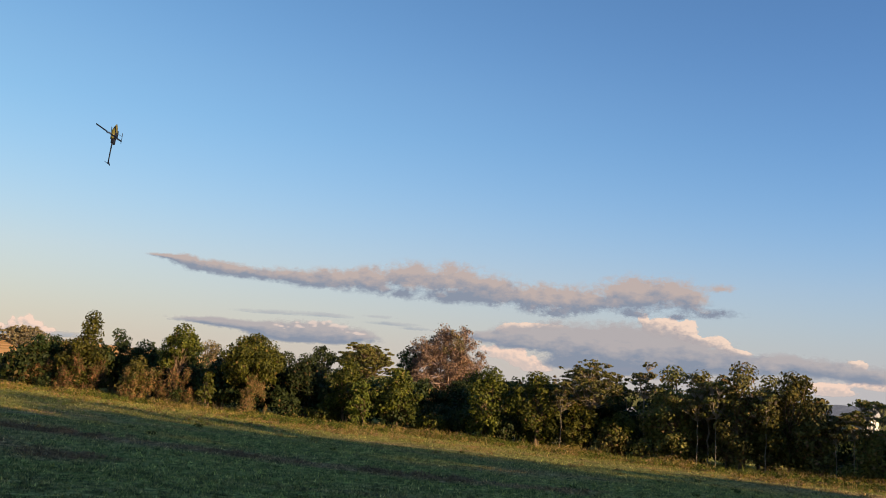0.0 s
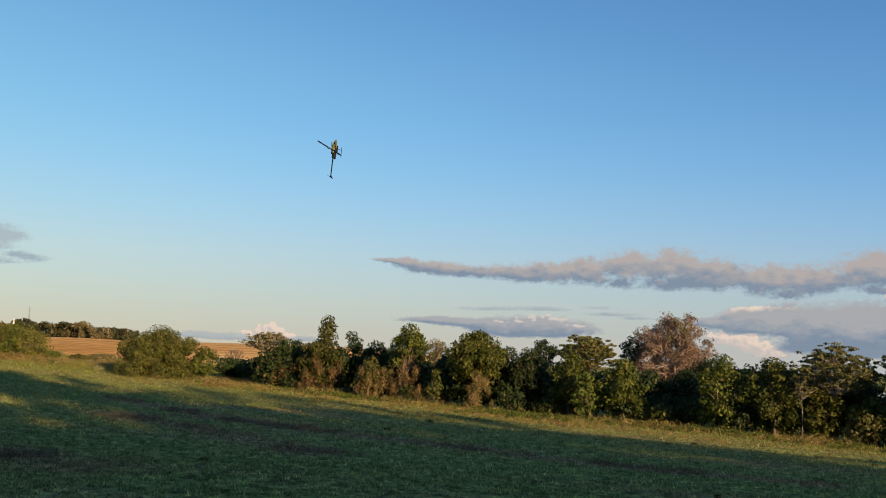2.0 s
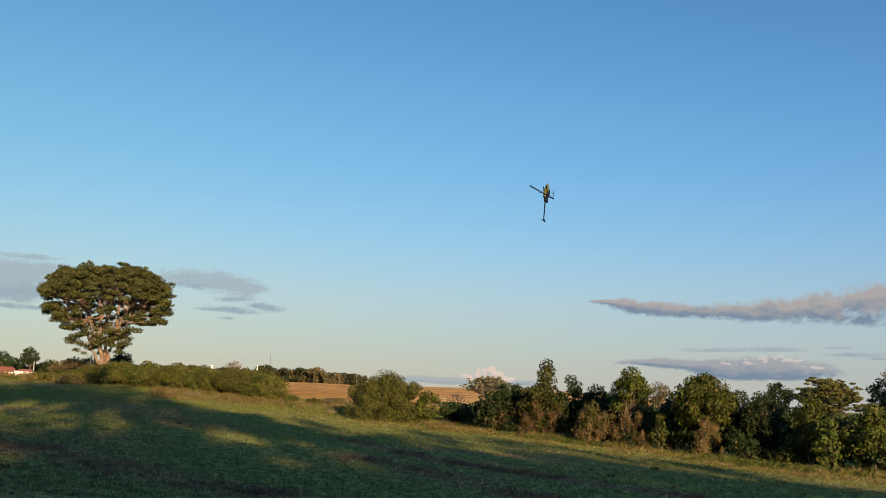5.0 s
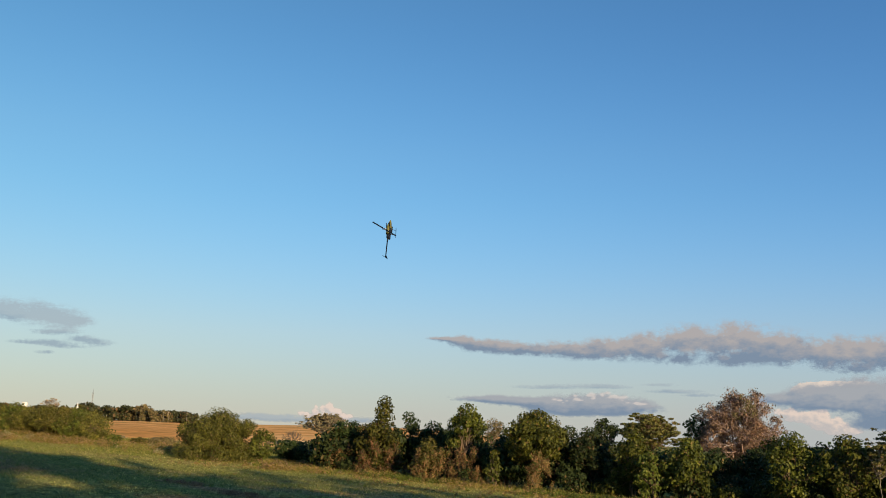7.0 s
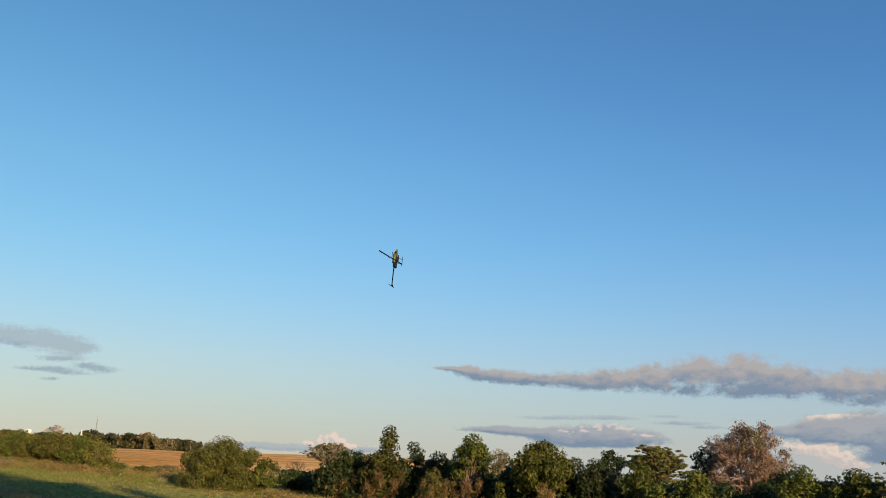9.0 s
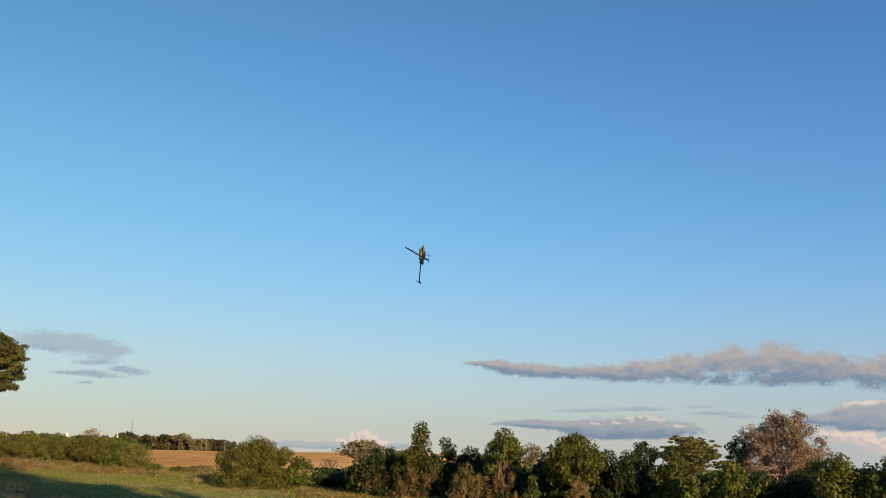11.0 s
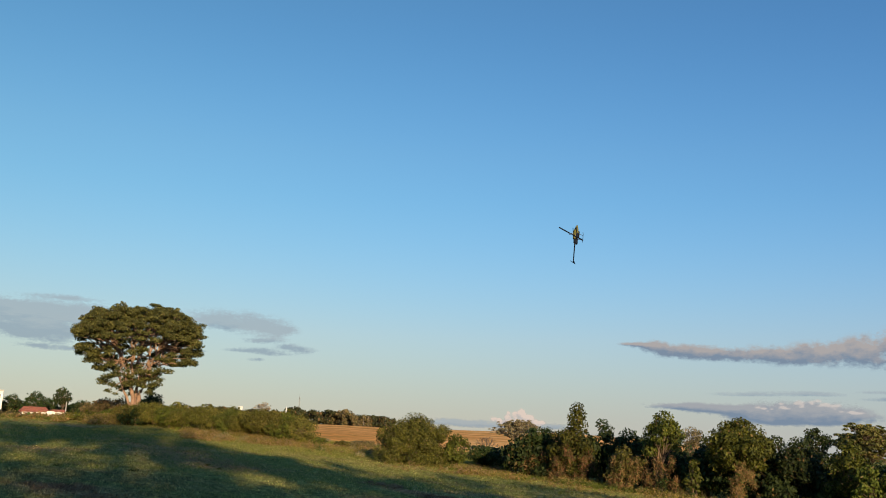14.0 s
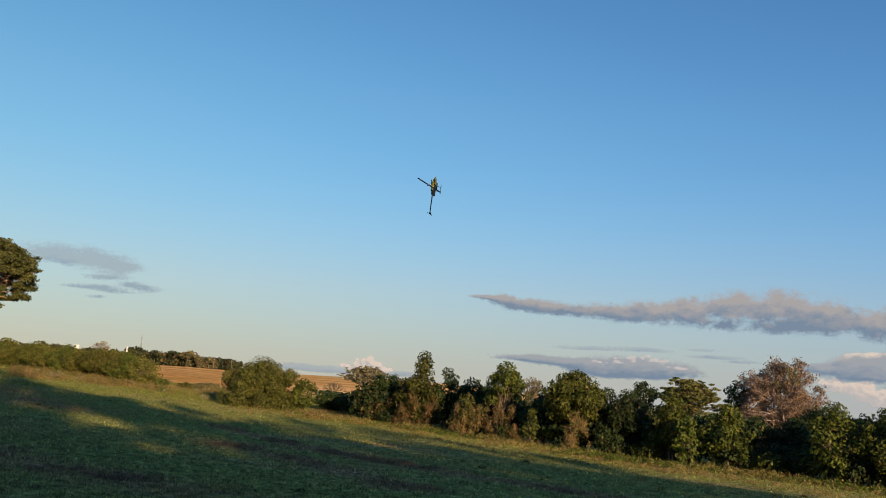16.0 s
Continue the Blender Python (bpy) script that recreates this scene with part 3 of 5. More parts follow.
crown_tree("hedgerow_tree", -9.7, 60.5, 4.4, 2.8, LEAF_DARK, "dark green tree with deep shade in its leaf colour", seed=54, group=g)

# undergrowth that closes the hedgerow behind; its dark leaf colour holds the shade
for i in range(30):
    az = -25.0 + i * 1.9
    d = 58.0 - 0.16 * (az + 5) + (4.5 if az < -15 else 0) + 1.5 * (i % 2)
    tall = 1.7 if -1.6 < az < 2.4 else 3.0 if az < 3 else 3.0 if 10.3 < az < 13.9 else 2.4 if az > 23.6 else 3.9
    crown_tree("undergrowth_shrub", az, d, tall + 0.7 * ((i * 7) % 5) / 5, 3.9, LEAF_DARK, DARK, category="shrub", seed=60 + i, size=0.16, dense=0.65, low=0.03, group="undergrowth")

# low growth that hides the stems at the turf's edge
for i in range(24):
    az = -23.5 + i * 2.35
    d = float(np.interp(az, [-25.7, -18.4, -12.4, -5.3, 3.6, 10.8, 15.7, 22.3, 34], [66, 61.5, 57.5, 55, 52.5, 51.5, 50.5, 49.5, 48])) + 0.6 * (i % 3)
    crown_tree("edge_shrub", az, d, 1.3 + 0.9 * ((i * 5) % 7) / 7, 2.6, (LEAF_OLIVE if az > 8 else (LEAF_DARK, LEAF_GREEN, LEAF_DARK)[i % 3]), "low leafy shrub at the foot of the hedgerow", category="shrub", seed=170 + i, dense=0.5, group="edge shrubs")

crown_tree("hedgerow_tree", 1.8, 60, 3.7, 3.6, LEAF_DARK, "dark green tree with deep shade in its leaf colour", seed=38, group=g)
crown_tree("hedgerow_tree", -0.6, 60.5, 3.5, 3.4, LEAF_DARK, "dark green tree with deep shade in its leaf colour", seed=39, group=g)
# behind the hedgerow
def rusty_tree():
    """A broad dome of fine forking twigs with thin rusty leaves and a darker green rim."""
    rng = np.random.default_rng(404)
    root = new("rusty_tree")
    root.location = spot(0.75, 66, 0.05)
    h, w = 7.9, 5.9
    lines, pink, green = [], [], []
    limbs = []
    for i in range(9):
        a = i * 2.4
        k = 0.35 + 0.65 * (i % 3) / 2
        end = np.array((math.cos(a) * w * 0.26 * k, math.sin(a) * w * 0.26 * k, h * (0.72 - 0.2 * k)))
        start = np.array((math.cos(a) * 0.25, math.sin(a) * 0.25, 0.0))
        lines.append(bend(rng, start, end, 0.13, 0.06, 7, 0.1))
        limbs.append([np.array(p[0]) for p in lines[-1]])
    nodes = np.concatenate(limbs)
    nodes = nodes[nodes[:, 2] > h * 0.2]
    for i in range(330):
        d = rng.normal(size=3)
        d /= (np.abs(d) ** 2.7).sum() ** (1 / 2.7)
        k = rng.uniform(0.12, 1.0) ** 0.45 * (0.9 + 0.07 * math.sin(7 * math.atan2(d[2], d[0]) + 1.0) + 0.07 * math.sin(5 * math.atan2(d[1], d[0])))
        q = np.array((d[0] * w / 2 * k, d[1] * w / 2 * k, h * 0.56 + d[2] * h * 0.43 * k))
        if q[2] < h * 0.3:
            q[:2] *= 0.75
        near = nodes[nodes[:, 2] < q[2] + 0.3]
        near = near if len(near) else nodes
        p = near[np.argmin(np.linalg.norm(near - q, axis=1))]
        lines.append(bend(rng, p, q, 0.035, 0.014, 4, 0.12))
        side = (green if d[2] > 0.25 and math.sin(3.1 * d[0] + 1.2) + math.sin(4.3 * d[2] + 2.0 * d[1]) > 0.95 and k > 0.7 else pink)
        side.append(q)
        for s in range(7):
            e = q + np.clip(rng.normal(0, 0.24, 3), -0.4, 0.4) + [0, 0, 0.08]
            lines.append([(tuple(p + (q - p) * rng.uniform(0.6, 1.0)), 0.012), (tuple((q + e) / 2 + rng.normal(0, 0.04, 3)), 0.010), (tuple(e), 0.006)])
            side.append(e)
    v, f = tubes(lines, 4)
    mesh("trunk", v, f, BARK_PINK, root, "many pinkish-grey forking limbs and twigs", smooth=True)
    for name, tips, leaf, per, label in (("crown", pink, LEAF_RUST, 17, "thin rusty pink leaves"), ("green_crown", green, LEAF_DUSTY, 26, "olive leaves at the rim of the crown")):
        tips = np.array(tips)
        n = rng.integers(0, len(tips), len(tips) * per)
        lv, lf = leaves(rng, [(0, 0, 0)], [(0.26, 0.26, 0.2)], len(n), 0.055, shell=0.5, long=2.6)
        lv = lv.reshape(-1, 4, 3) + tips[n][:, None]
        mesh(name, lv.reshape(-1, 3), lf, leaf, root, label)
    return tagged(root, "broad domed tree of fine twigs with thin rusty pink leaves", "tree")


rusty_tree()
crown_tree("hedgerow_tree", -1.8, 67, 5.9, 2.3, LEAF_DARK, "dark green tree beside the rusty one", low=0.5, seed=31, dense=0.6, group=g)
crown_tree("hedgerow_tree", -7.4, 75, 5.3, 2.6, LEAF_DARK, "dark flat-topped tree behind the hedgerow", low=0.55, seed=32, dense=0.7, group=g)
umbrella_tree("umbrella_tree", -4.6, 78, 6.3, 4.8, LEAF_OLIVE, "wide flat-topped tree behind the hedgerow", seed=33, tiers=18, dense=1.7, bark=BARK_BROWN)
umbrella_tree("umbrella_tree", -25.5, 90, 4.1, 4.6, LEAF_PALE, "low pale umbrella-shaped tree at the field edge", seed=34, tiers=13, dense=0.7)
crown_tree("hedgerow_tree", -14.6, 90, 4.7, 2.2, LEAF_DUSTY, "small dull brown tree far behind the hedgerow", low=0.5, seed=35, dense=0.5, group=g)

# round bush and dry scrub beside it
crown_tree("round_bush", -32.25, 69, 4.0, 6.0, LEAF_BIG, "broad rounded olive-green bush on the turf's edge", category="bush", low=0.0, seed=41, count=95, size=0.08, dense=0.8, extra=((-1.6, -1.6, 0.7, 0.9), (0.2, -2.2, 0.7, 0.9), (1.7, -1.6, 0.7, 0.9), (-2.4, -0.4, 0.8, 0.8), (2.4, -0.6, 0.8, 0.8)))
crown_tree("round_bush", -29.5, 68, 2.7, 2.3, LEAF_YELLOW, "yellow-green bush grown into a broader one", category="bush", low=0.05, seed=42)
twig_tree("dry_shrub", -27.5, 80, 2.4, 2.2, "bare grey-brown shrub of dry twigs", seed=3, leaf_n=0, depth=4, bark=BARK_BROWN, category="shrub")

crown_tree("scrub_bush", -27.6, 73, 1.9, 3.4, LEAF_DARK, "low dark scrub between bush and hedgerow", category="bush", seed=43, group="scrub")
crown_tree("scrub_bush", -26.0, 70, 2.1, 3.2, LEAF_DARK, "low dark scrub between bush and hedgerow", category="bush", seed=44, group="scrub")
crown_tree("scrub_bush", -35.6, 86, 0.65, 2.8, LEAF_DUSTY, "small grey-green bush in rough grass", category="bush", seed=45, group="scrub")
crown_tree("scrub_bush", -36.9, 84, 0.7, 1.6, LEAF_BIG, "small grey-green bush in rough grass", category="bush", seed=46, group="scrub")
crown_tree("scrub_bush", -38.4, 84, 0.9, 1.8, LEAF_YELLOW, "small yellow-green bush in rough grass", category="bush", seed=47, group="scrub")

# long hedge below the big tree
for i in range(13):
    az = -39.6 - i * 0.9
    d = 84 + i * 1.25
    crown_tree("hedge_bush", az, d, 2.9 - 0.06 * i + 0.3 * ((i * 5) % 4) / 4, 4.0, (LEAF_HEDGE, LEAF_YELLOW, LEAF_HEDGE, LEAF_BIG)[i % 4], "olive-green bush in a long low hedge", category="bush", low=0.03, seed=100 + i, size=0.082, dense=0.52, group="long hedge")
for i in range(6):
    crown_tree("hedge_bush", -40.5 - i * 1.7, 91 + i * 2.5, 2.9 - 0.1 * i, 3.6, LEAF_BIG, "olive-green bush in a long low hedge", category="bush", low=0.03, seed=120 + i, size=0.22, dense=0.6, group="long hedge")


def big_tree():
    """The tall spreading tree with a domed crown and several reddish trunks."""
    rng = np.random.default_rng(77)
    root = new("big_tree")
    root.location = spot(-49.98, 100, 0.1)
    h = 13.15
    turn = radians(50.2)
    cr, sr = math.cos(turn), math.sin(turn)
    lines, c, r = [], [], []
    profile_z = np.array([0.30, 0.36, 0.44, 0.52, 0.60, 0.68, 0.78, 0.88, 0.95, 1.0])
    profile_r = np.array([2.2, 3.0, 4.2, 5.5, 6.4, 6.85, 6.8, 6.0, 4.4, 2.1])
    limbs = []
    # three stems from one foot, each forking into limbs
    stems = []
    lines.append([((0, 0, -0.2), 0.6), ((0.0, 0, 0.6), 0.46), ((0.03, 0, 1.5), 0.38), ((0.05, 0, 2.3), 0.3)])
    for x0, y0, x1, y1, z1, r0, r1 in ((-0.16, 0.1, -1.5, 0.3, 4.6, 0.15, 0.10), (-0.05, -0.1, -0.45, -0.25, 5.0, 0.24, 0.18), (0.18, 0.05, 1.0, 0.1, 5.0, 0.26, 0.18), (0.05, 0.2, 0.3, 1.1, 4.8, 0.18, 0.14)):
        lines.append(bend(rng, (x0, y0, 1.7), (x1, y1, z1), r0, r1, 8, 0.05))
        stems.append((np.array((x1, y1, z1)), r1))
    for i, (s, dx, dy, z) in enumerate([(0, -3.3, 0.4, 7.8), (0, -2.0, 1.6, 8.4), (1, -0.7, -0.9, 9.4), (1, -2.2, -1.3, 8.2), (1, 0.4, -1.4, 9.0), (2, 1.3, 0.5, 9.2), (2, 3.3, -0.4, 8.0), (2, 2.2, -1.6, 8.2), (3, 0.3, 2.8, 8.6), (3, 2.4, 2.0, 8.4)]):
        mid, r1 = stems[s]
        end = np.array((dx, dy, z))
        lines.append(bend(rng, mid - [0, 0, 0.15], end, r1 * 0.75, 0.09, 7, 0.07))
        for k in range(3):
            tip = end + np.array((rng.normal(0, 1.2), rng.normal(0, 1.2), rng.uniform(0.8, 2.1)))
            lines.append(bend(rng, mid + (end - mid) * rng.uniform(0.5, 0.9), tip, 0.09, 0.04, 6, 0.1))
        limbs.append((mid, end))
    levels = np.linspace(0.31, 0.97, 16)
    for n, zf in enumerate(levels):
        edge = np.interp(zf, profile_z, profile_r)
        around = int(6 + edge * 4.6)
        for i in range(around):
            a = (i + 0.5 * (n % 2) + rng.uniform(-0.3, 0.3)) * 6.283 / around
            if zf < 0.76 and rng.uniform() > (0.75 if zf > 0.5 else 0.5):
                continue
            if 0.36 < zf < 0.69 and math.sin(a) < -0.1 and -0.75 < math.cos(a) < 0.85 and rng.uniform() < 0.42:
                continue
            if zf < 0.46 and abs(math.cos(a)) < 0.75 and math.sin(a) < 0 and rng.uniform() < 0.45:
                continue
            if zf < 0.52 and math.cos(a) > 0.45 and rng.uniform() < 0.7:
                continue
            rad = rng.uniform(0.36, 0.74)
            k = rng.uniform(0.86, 1.02) if zf > 0.7 else rng.uniform(0.7, 1.02)
            q = np.array((math.cos(a) * (edge * k - 0.35), math.sin(a) * (edge * k - 0.35), (zf + rng.uniform(-0.05, 0.02 if zf > 0.8 else 0.05)) * h - rad * 0.3))
            c.append(q)
            r.append((rad * 1.15, rad * 1.15, rad * rng.uniform(0.35, 0.65)))
            mid, end = min(limbs, key=lambda s: np.linalg.norm(s[1][:2] - q[:2] * 0.5))
            start = end if zf > 0.6 else mid + (end - mid) * 0.5
            if i % 2 == 0:
                lines.append(bend(rng, start, q - [0, 0, 0.15], 0.075, 0.024, 6, 0.1))
            for k in range(2):
                twig = q + np.array((rng.uniform(-0.5, 0.5), rng.uniform(-0.5, 0.5), rng.uniform(-0.2, 0.25)))
                c.append(twig)
                r.append((rad * 0.6, rad * 0.6, rad * 0.3))
    for i in range(130):
        a, k = rng.uniform(0, 6.283), math.sqrt(rng.uniform(0, 1)) * 6.2
        z = h * (0.975 - 0.0056 * k * k) - rng.uniform(0.1, 1.1)
        c.append((math.cos(a) * k, math.sin(a) * k, z))
        r.append((0.8, 0.8, 0.36))
    for dx, dz, rad in ((-2.2, 4.2, 0.7), (-2.7, 3.5, 0.5), (-1.9, 3.2, 0.35), (1.7, 4.9, 0.6), (-0.6, 5.1, 0.7), (0.8, 5.0, 0.75), (0.2, 5.5, 0.7), (-2.9, 5.0, 0.7), (2.4, 4.9, 0.6), (0.9, 4.1, 0.45), (-2.0, 5.9, 0.8), (2.3, 5.9, 0.8), (0.1, 6.2, 0.6), (-3.3, 5.8, 0.7), (3.3, 5.8, 0.65), (-1.0, 5.7, 0.5)):
        q = np.array((dx, -1.2 + rng.uniform(-0.6, 0.6), dz))
        c.append(q)
        r.append((rad, rad, rad * 0.45))
        lines.append(bend(rng, limbs[2][0] if dx < 0.5 else limbs[5][0], q, 0.06, 0.02, 5))
    c, r = np.array(c), np.array(r)
    v, f = tubes(lines, 8)
    rot = lambda p: np.stack([p[:, 0] * cr - p[:, 1] * sr, p[:, 0] * sr + p[:, 1] * cr, p[:, 2]], 1)
    mesh("trunk", rot(v), f, BARK_WARM, root, "forked reddish-brown trunks and limbs", smooth=True)
    v, f = leaves(rng, c, r, 122000, 0.12, up=0.8, shell=0.45)
    mesh("crown", rot(v), f, LEAF_TALL, root)
    return tagged(root, "tall spreading tree with a domed olive crown and bare reddish trunks", "tree")


big_tree()
# LEAF_DARK on the first three puts the bush's shadow into leaf colour
for i, (az, d, h, w, leaf) in enumerate([(-49.75, 96.5, 1.9, 2.2, LEAF_DARK), (-48.9, 97.5, 1.7, 2.0, LEAF_DARK), (-50.4, 97.5, 1.6, 1.8, LEAF_DARK), (-51.6, 108, 2.7, 3.0, LEAF_DUSTY), (-52.3, 108, 2.2, 3.0, LEAF_DUSTY), (-50.7, 107, 2.9, 3.0, LEAF_DUSTY), (-51.3, 101, 1.4, 2.8, LEAF_YELLOW), (-52.5, 102, 1.1, 3.0, LEAF_YELLOW), (-53.6, 103, 0.75, 2.8, LEAF_YELLOW), (-48.9, 113, 3.5, 3.6, LEAF_DARK), (-55.4, 106, 0.30, 4.0, LEAF_DRY), (-57.2, 107, 0.32, 4.2, LEAF_DUSTY), (-59.0, 107, 0.32, 4.2, LEAF_DRY), (-54.4, 106, 0.3, 3.0, LEAF_DUSTY)]):
    crown_tree("scrub_bush", az, d, h, w, leaf, "low scrubby bush at the foot of the tall tree", category="bush", low=0.03, seed=140 + i, size=0.17, dense=0.65, group="scrub")


def far_wood(name, az0, az1, d, h0, h1, seed, label, leaf=LEAF_FAR, size=0.9):
    """A distant belt of trees, too far to count."""
    rng = np.random.default_rng(seed)
    c, r = [], []
    n = max(7, int(radians(abs(az1 - az0)) * d / 0.9))
    for i in range(n):
        az = az0 + (az1 - az0) * (i + rng.uniform(0, 1)) / n
        p = spot(az, d * rng.uniform(0.97, 1.05))
        h = (h0 + (h1 - h0) * i / n) * (0.86 + 0.14 * math.sin(az * 3.1 + seed) * math.sin(az * 1.3 + 2)) * rng.uniform(0.82, 1.03)
        for k in range(6):
            rad = h * rng.uniform(0.16, 0.3)
            c.append((p.x + rng.normal(0, h * 0.17), p.y + rng.normal(0, h * 0.17), p.z + h * (0.12 + 0.86 * rng.uniform(0, 1) ** 1.1) - rad * 0.5))
            r.append((rad, rad, rad * 0.7))
    v, f = leaves(rng, c, r, len(c) * 38, size * 1.2, shell=0.35)
    ob = mesh(name, v, f, leaf)
    return tagged(ob, label, "woodland", kind="stuff")


far_wood("far_wood", -40.6, -33.5, 330, 7.5, 4.5, 1, "distant belt of dark trees beyond the field", LEAF_FAR, 0.55)
far_wood("far_wood", -37.6, -35.2, 325, 6.2, 5.4, 12, "distant rusty half-bare trees beyond the field", LEAF_DUSTY, 0.4)
far_wood("far_wood", -49.5, -39.5, 240, 4.5, 4.0, 2, "distant treetops behind the long hedge")
far_wood("far_wood", -60.0, -51.5, 322, 6.6, 5.8, 3, "distant dark trees behind the red-roofed houses", LEAF_DARK, 0.6)
for i, (az, d, h, w, low) in enumerate([(-54.05, 305, 10.2, 6.2, 0.4), (-55.5, 308, 8.8, 9.0, 0.08), (-56.7, 312, 7.8, 8.0, 0.08), (-53.0, 315, 6.6, 8.0, 0.06), (-52.1, 318, 6.2, 8.0, 0.06), (-54.8, 318, 7.0, 7.0, 0.06)]):
    crown_tree("far_tree", az, d, h, w, LEAF_DARK, "round-headed dark tree behind the red-roofed houses", low=low, seed=400 + i, size=0.3, dense=0.9, count=60, group="trees by the houses")
far_wood("far_wood", 3.0, 33.0, 135, 4.2, 3.2, 6, "dark trees in the hollow beyond the hedgerow", LEAF_DARK, 0.5)
umbrella_tree("bare_tree", -42.1, 240, 6.2, 5.0, LEAF_RUST, "distant bare tree with pale branches", seed=50, tiers=12, size=0.3, dense=0.1)


# ---- distant buildings, masts and poles ----
def house(az, d, size, roof_mat, wall_mat, label, turn=0.0, gable=1.0, base=0.0):
    root = new("house")
    root.matrix_basis = Matrix.Translation(spot(az, d, 0.2) + Vector((0, 0, base))) @ pose(0, 0, 0, 0, 0, -az + turn)
    w, dp, h = size
    part("wall", box(bmesh.new(), (w, dp, h), (0, 0, h / 2)), wall_mat, root)
    bm = bmesh.new()
    e = 0.4
    rows = [(-w / 2 - e, -dp / 2 - e, h), (w / 2 + e, -dp / 2 - e, h), (w / 2 + e, dp / 2 + e, h), (-w / 2 - e, dp / 2 + e, h), (-w / 2 - e + gable, 0, h + dp * 0.25), (w / 2 + e - gable, 0, h + dp * 0.25)]
    lo = [bm.verts.new(p) for p in rows]
    for f in ((0, 1, 5, 4), (2, 3, 4, 5), (1, 2, 5), (3, 0, 4), (3, 2, 1, 0)):
        bm.faces.new([lo[i] for i in f])
    part("roof", bm, roof_mat, root)
    for k in range(int(w // 2.6)):
        x = -w / 2 + 1.3 + k * 2.6
        win = part("window", box(bmesh.new(), (1.1, 0.08, 1.0), (x, -dp / 2 - 0.03, h * 0.55)), WINDOW_DARK, root)
    return tagged(root, label, "house")


house(-55.5, 300, (7.6, 6.4, 1.7), ROOF_RED, PLASTER, "low white house with a red tiled roof", turn=8, base=0.55)
house(-54.2, 296, (4.6, 4.4, 1.3), ROOF_RED, PLASTER, "small white house with a red tiled roof", turn=-14, base=0.7)
house(25.8, 92, (3.2, 4, 4.6), ROOF_GREY, PLASTER, "white house with a grey sheet roof behind the trees", turn=-20, gable=0.2)
house(12.3, 92, (1.5, 2.2, 2.6), ROOF_GREY, BRICK, "small orange brick house behind the trees", turn=15, gable=0.2)


def garden_wall():
    root = new("garden_wall")
    root.matrix_basis = Matrix.Translation(spot(-53.5, 280, 0.1)) @ pose(0, 0, 0, 0, 0, 53)
    for k in range(6):
        tall = 2.35 - 0.14 * k
        # later panels are cream, which puts shading into the wall's colour
        part("panel", box(bmesh.new(), (2.0, 0.18, tall), (k * 2.03 - 5.4, 0, tall / 2), 0.02), PLASTER if k < 3 else CREAM, root)
    return tagged(root, "long low white plastered garden wall by the houses", "wall")


garden_wall()


def tower_block():
    root = new("tower_building")
    root.matrix_basis = Matrix.Translation(spot(-57.5, 300, 0.2)) @ pose(0, 0, 0, 0, 0, 57)
    part("wall", box(bmesh.new(), (2.6, 3, 8.2), (0, 0, 4.1)), PLASTER, root)
    part("cap", box(bmesh.new(), (3.0, 3.4, 0.35), (0, 0, 8.35), 0.05), CONCRETE, root)
    for k in range(3):
        part("window", box(bmesh.new(), (0.9, 0.1, 1.0), (0.2, -1.52, 2.2 + k * 2.2)), WINDOW_DARK, root)
    return tagged(root, "narrow cream-coloured building with a flat cap", "building")


tower_block()


def pole(name, az, d, h, r0, r1, mat, label, arm=0.0, category="pole"):
    root = new(name)
    root.location = spot(az, d, 0.3)
    rng = np.random.default_rng(9)
    v, f = tubes([[((0, 0, 0), r0), ((0, 0, h * 0.5), (r0 + r1) / 2), ((0, 0, h), r1)]], 8)
    mesh("shaft", v, f, mat, root, smooth=True)
    if arm:
        bm = box(bmesh.new(), (arm, 0.12, 0.14), (0, 0, h - 0.5), 0.02, pose(0, 0, 0, 0, 0, -az))
        part("crossarm", bm, mat, root)
    return tagged(root, label, category)


pole("utility_pole", -53.78, 278, 5.4, 0.2, 0.13, CONCRETE, "pale concrete utility pole by the houses")
for az in (-35.6, -35.3, -34.2):
    pole("utility_pole", az, 318, 4.2, 0.05, 0.035, BARK_PALE, "pale utility pole at the far edge of the field", 0.35)


def mast():
    root = new("radio_mast")
    root.location = spot(-39.8, 330, 0.3)
    lines = []
    h = 9.9
    legs = [(0.2 * math.cos(a), 0.2 * math.sin(a)) for a in (0.3, 2.4, 4.5)]
    for x, y in legs:
        lines.append([((x, y, 0), 0.06), ((x, y, h), 0.05)])
    for k in range(16):
        a, b = legs[k % 3], legs[(k + 1) % 3]
        lines.append([((*a, k * h / 16), 0.04), ((*b, (k + 1) * h / 16), 0.04)])
    v, f = tubes(lines, 4)
    mesh("lattice", v, f, STEEL, root)
    v, f = tubes([[((0, 0, h), 0.05), ((0, 0, h + 1.2), 0.03)]], 5)
    mesh("aerial", v, f, STEEL, root)
    return tagged(root, "thin grey lattice radio mast beyond the wood", "mast")


mast()


def church():
    root = new("church_tower")
    root.location = spot(-40.6, 320, 0.3)
    part("wall", box(bmesh.new(), (0.9, 0.9, 3.3), (0, 0, 1.65)), PLASTER, root)
    bm = bmesh.new()
    bmesh.ops.create_cone(bm, cap_ends=True, segments=4, radius1=0.52, radius2=0.03, depth=3.0, matrix=Matrix.Translation((0, 0, 4.8)) @ pose(0, 0, 0, 0, 0, 45))
    part("spire", bm, PLASTER, root)
    part("louvre", box(bmesh.new(), (0.34, 0.1, 0.8), (0.1, -0.455, 2.5)), WINDOW_DARK, root)
    return tagged(root, "small white church tower with a pointed spire", "church")


church()


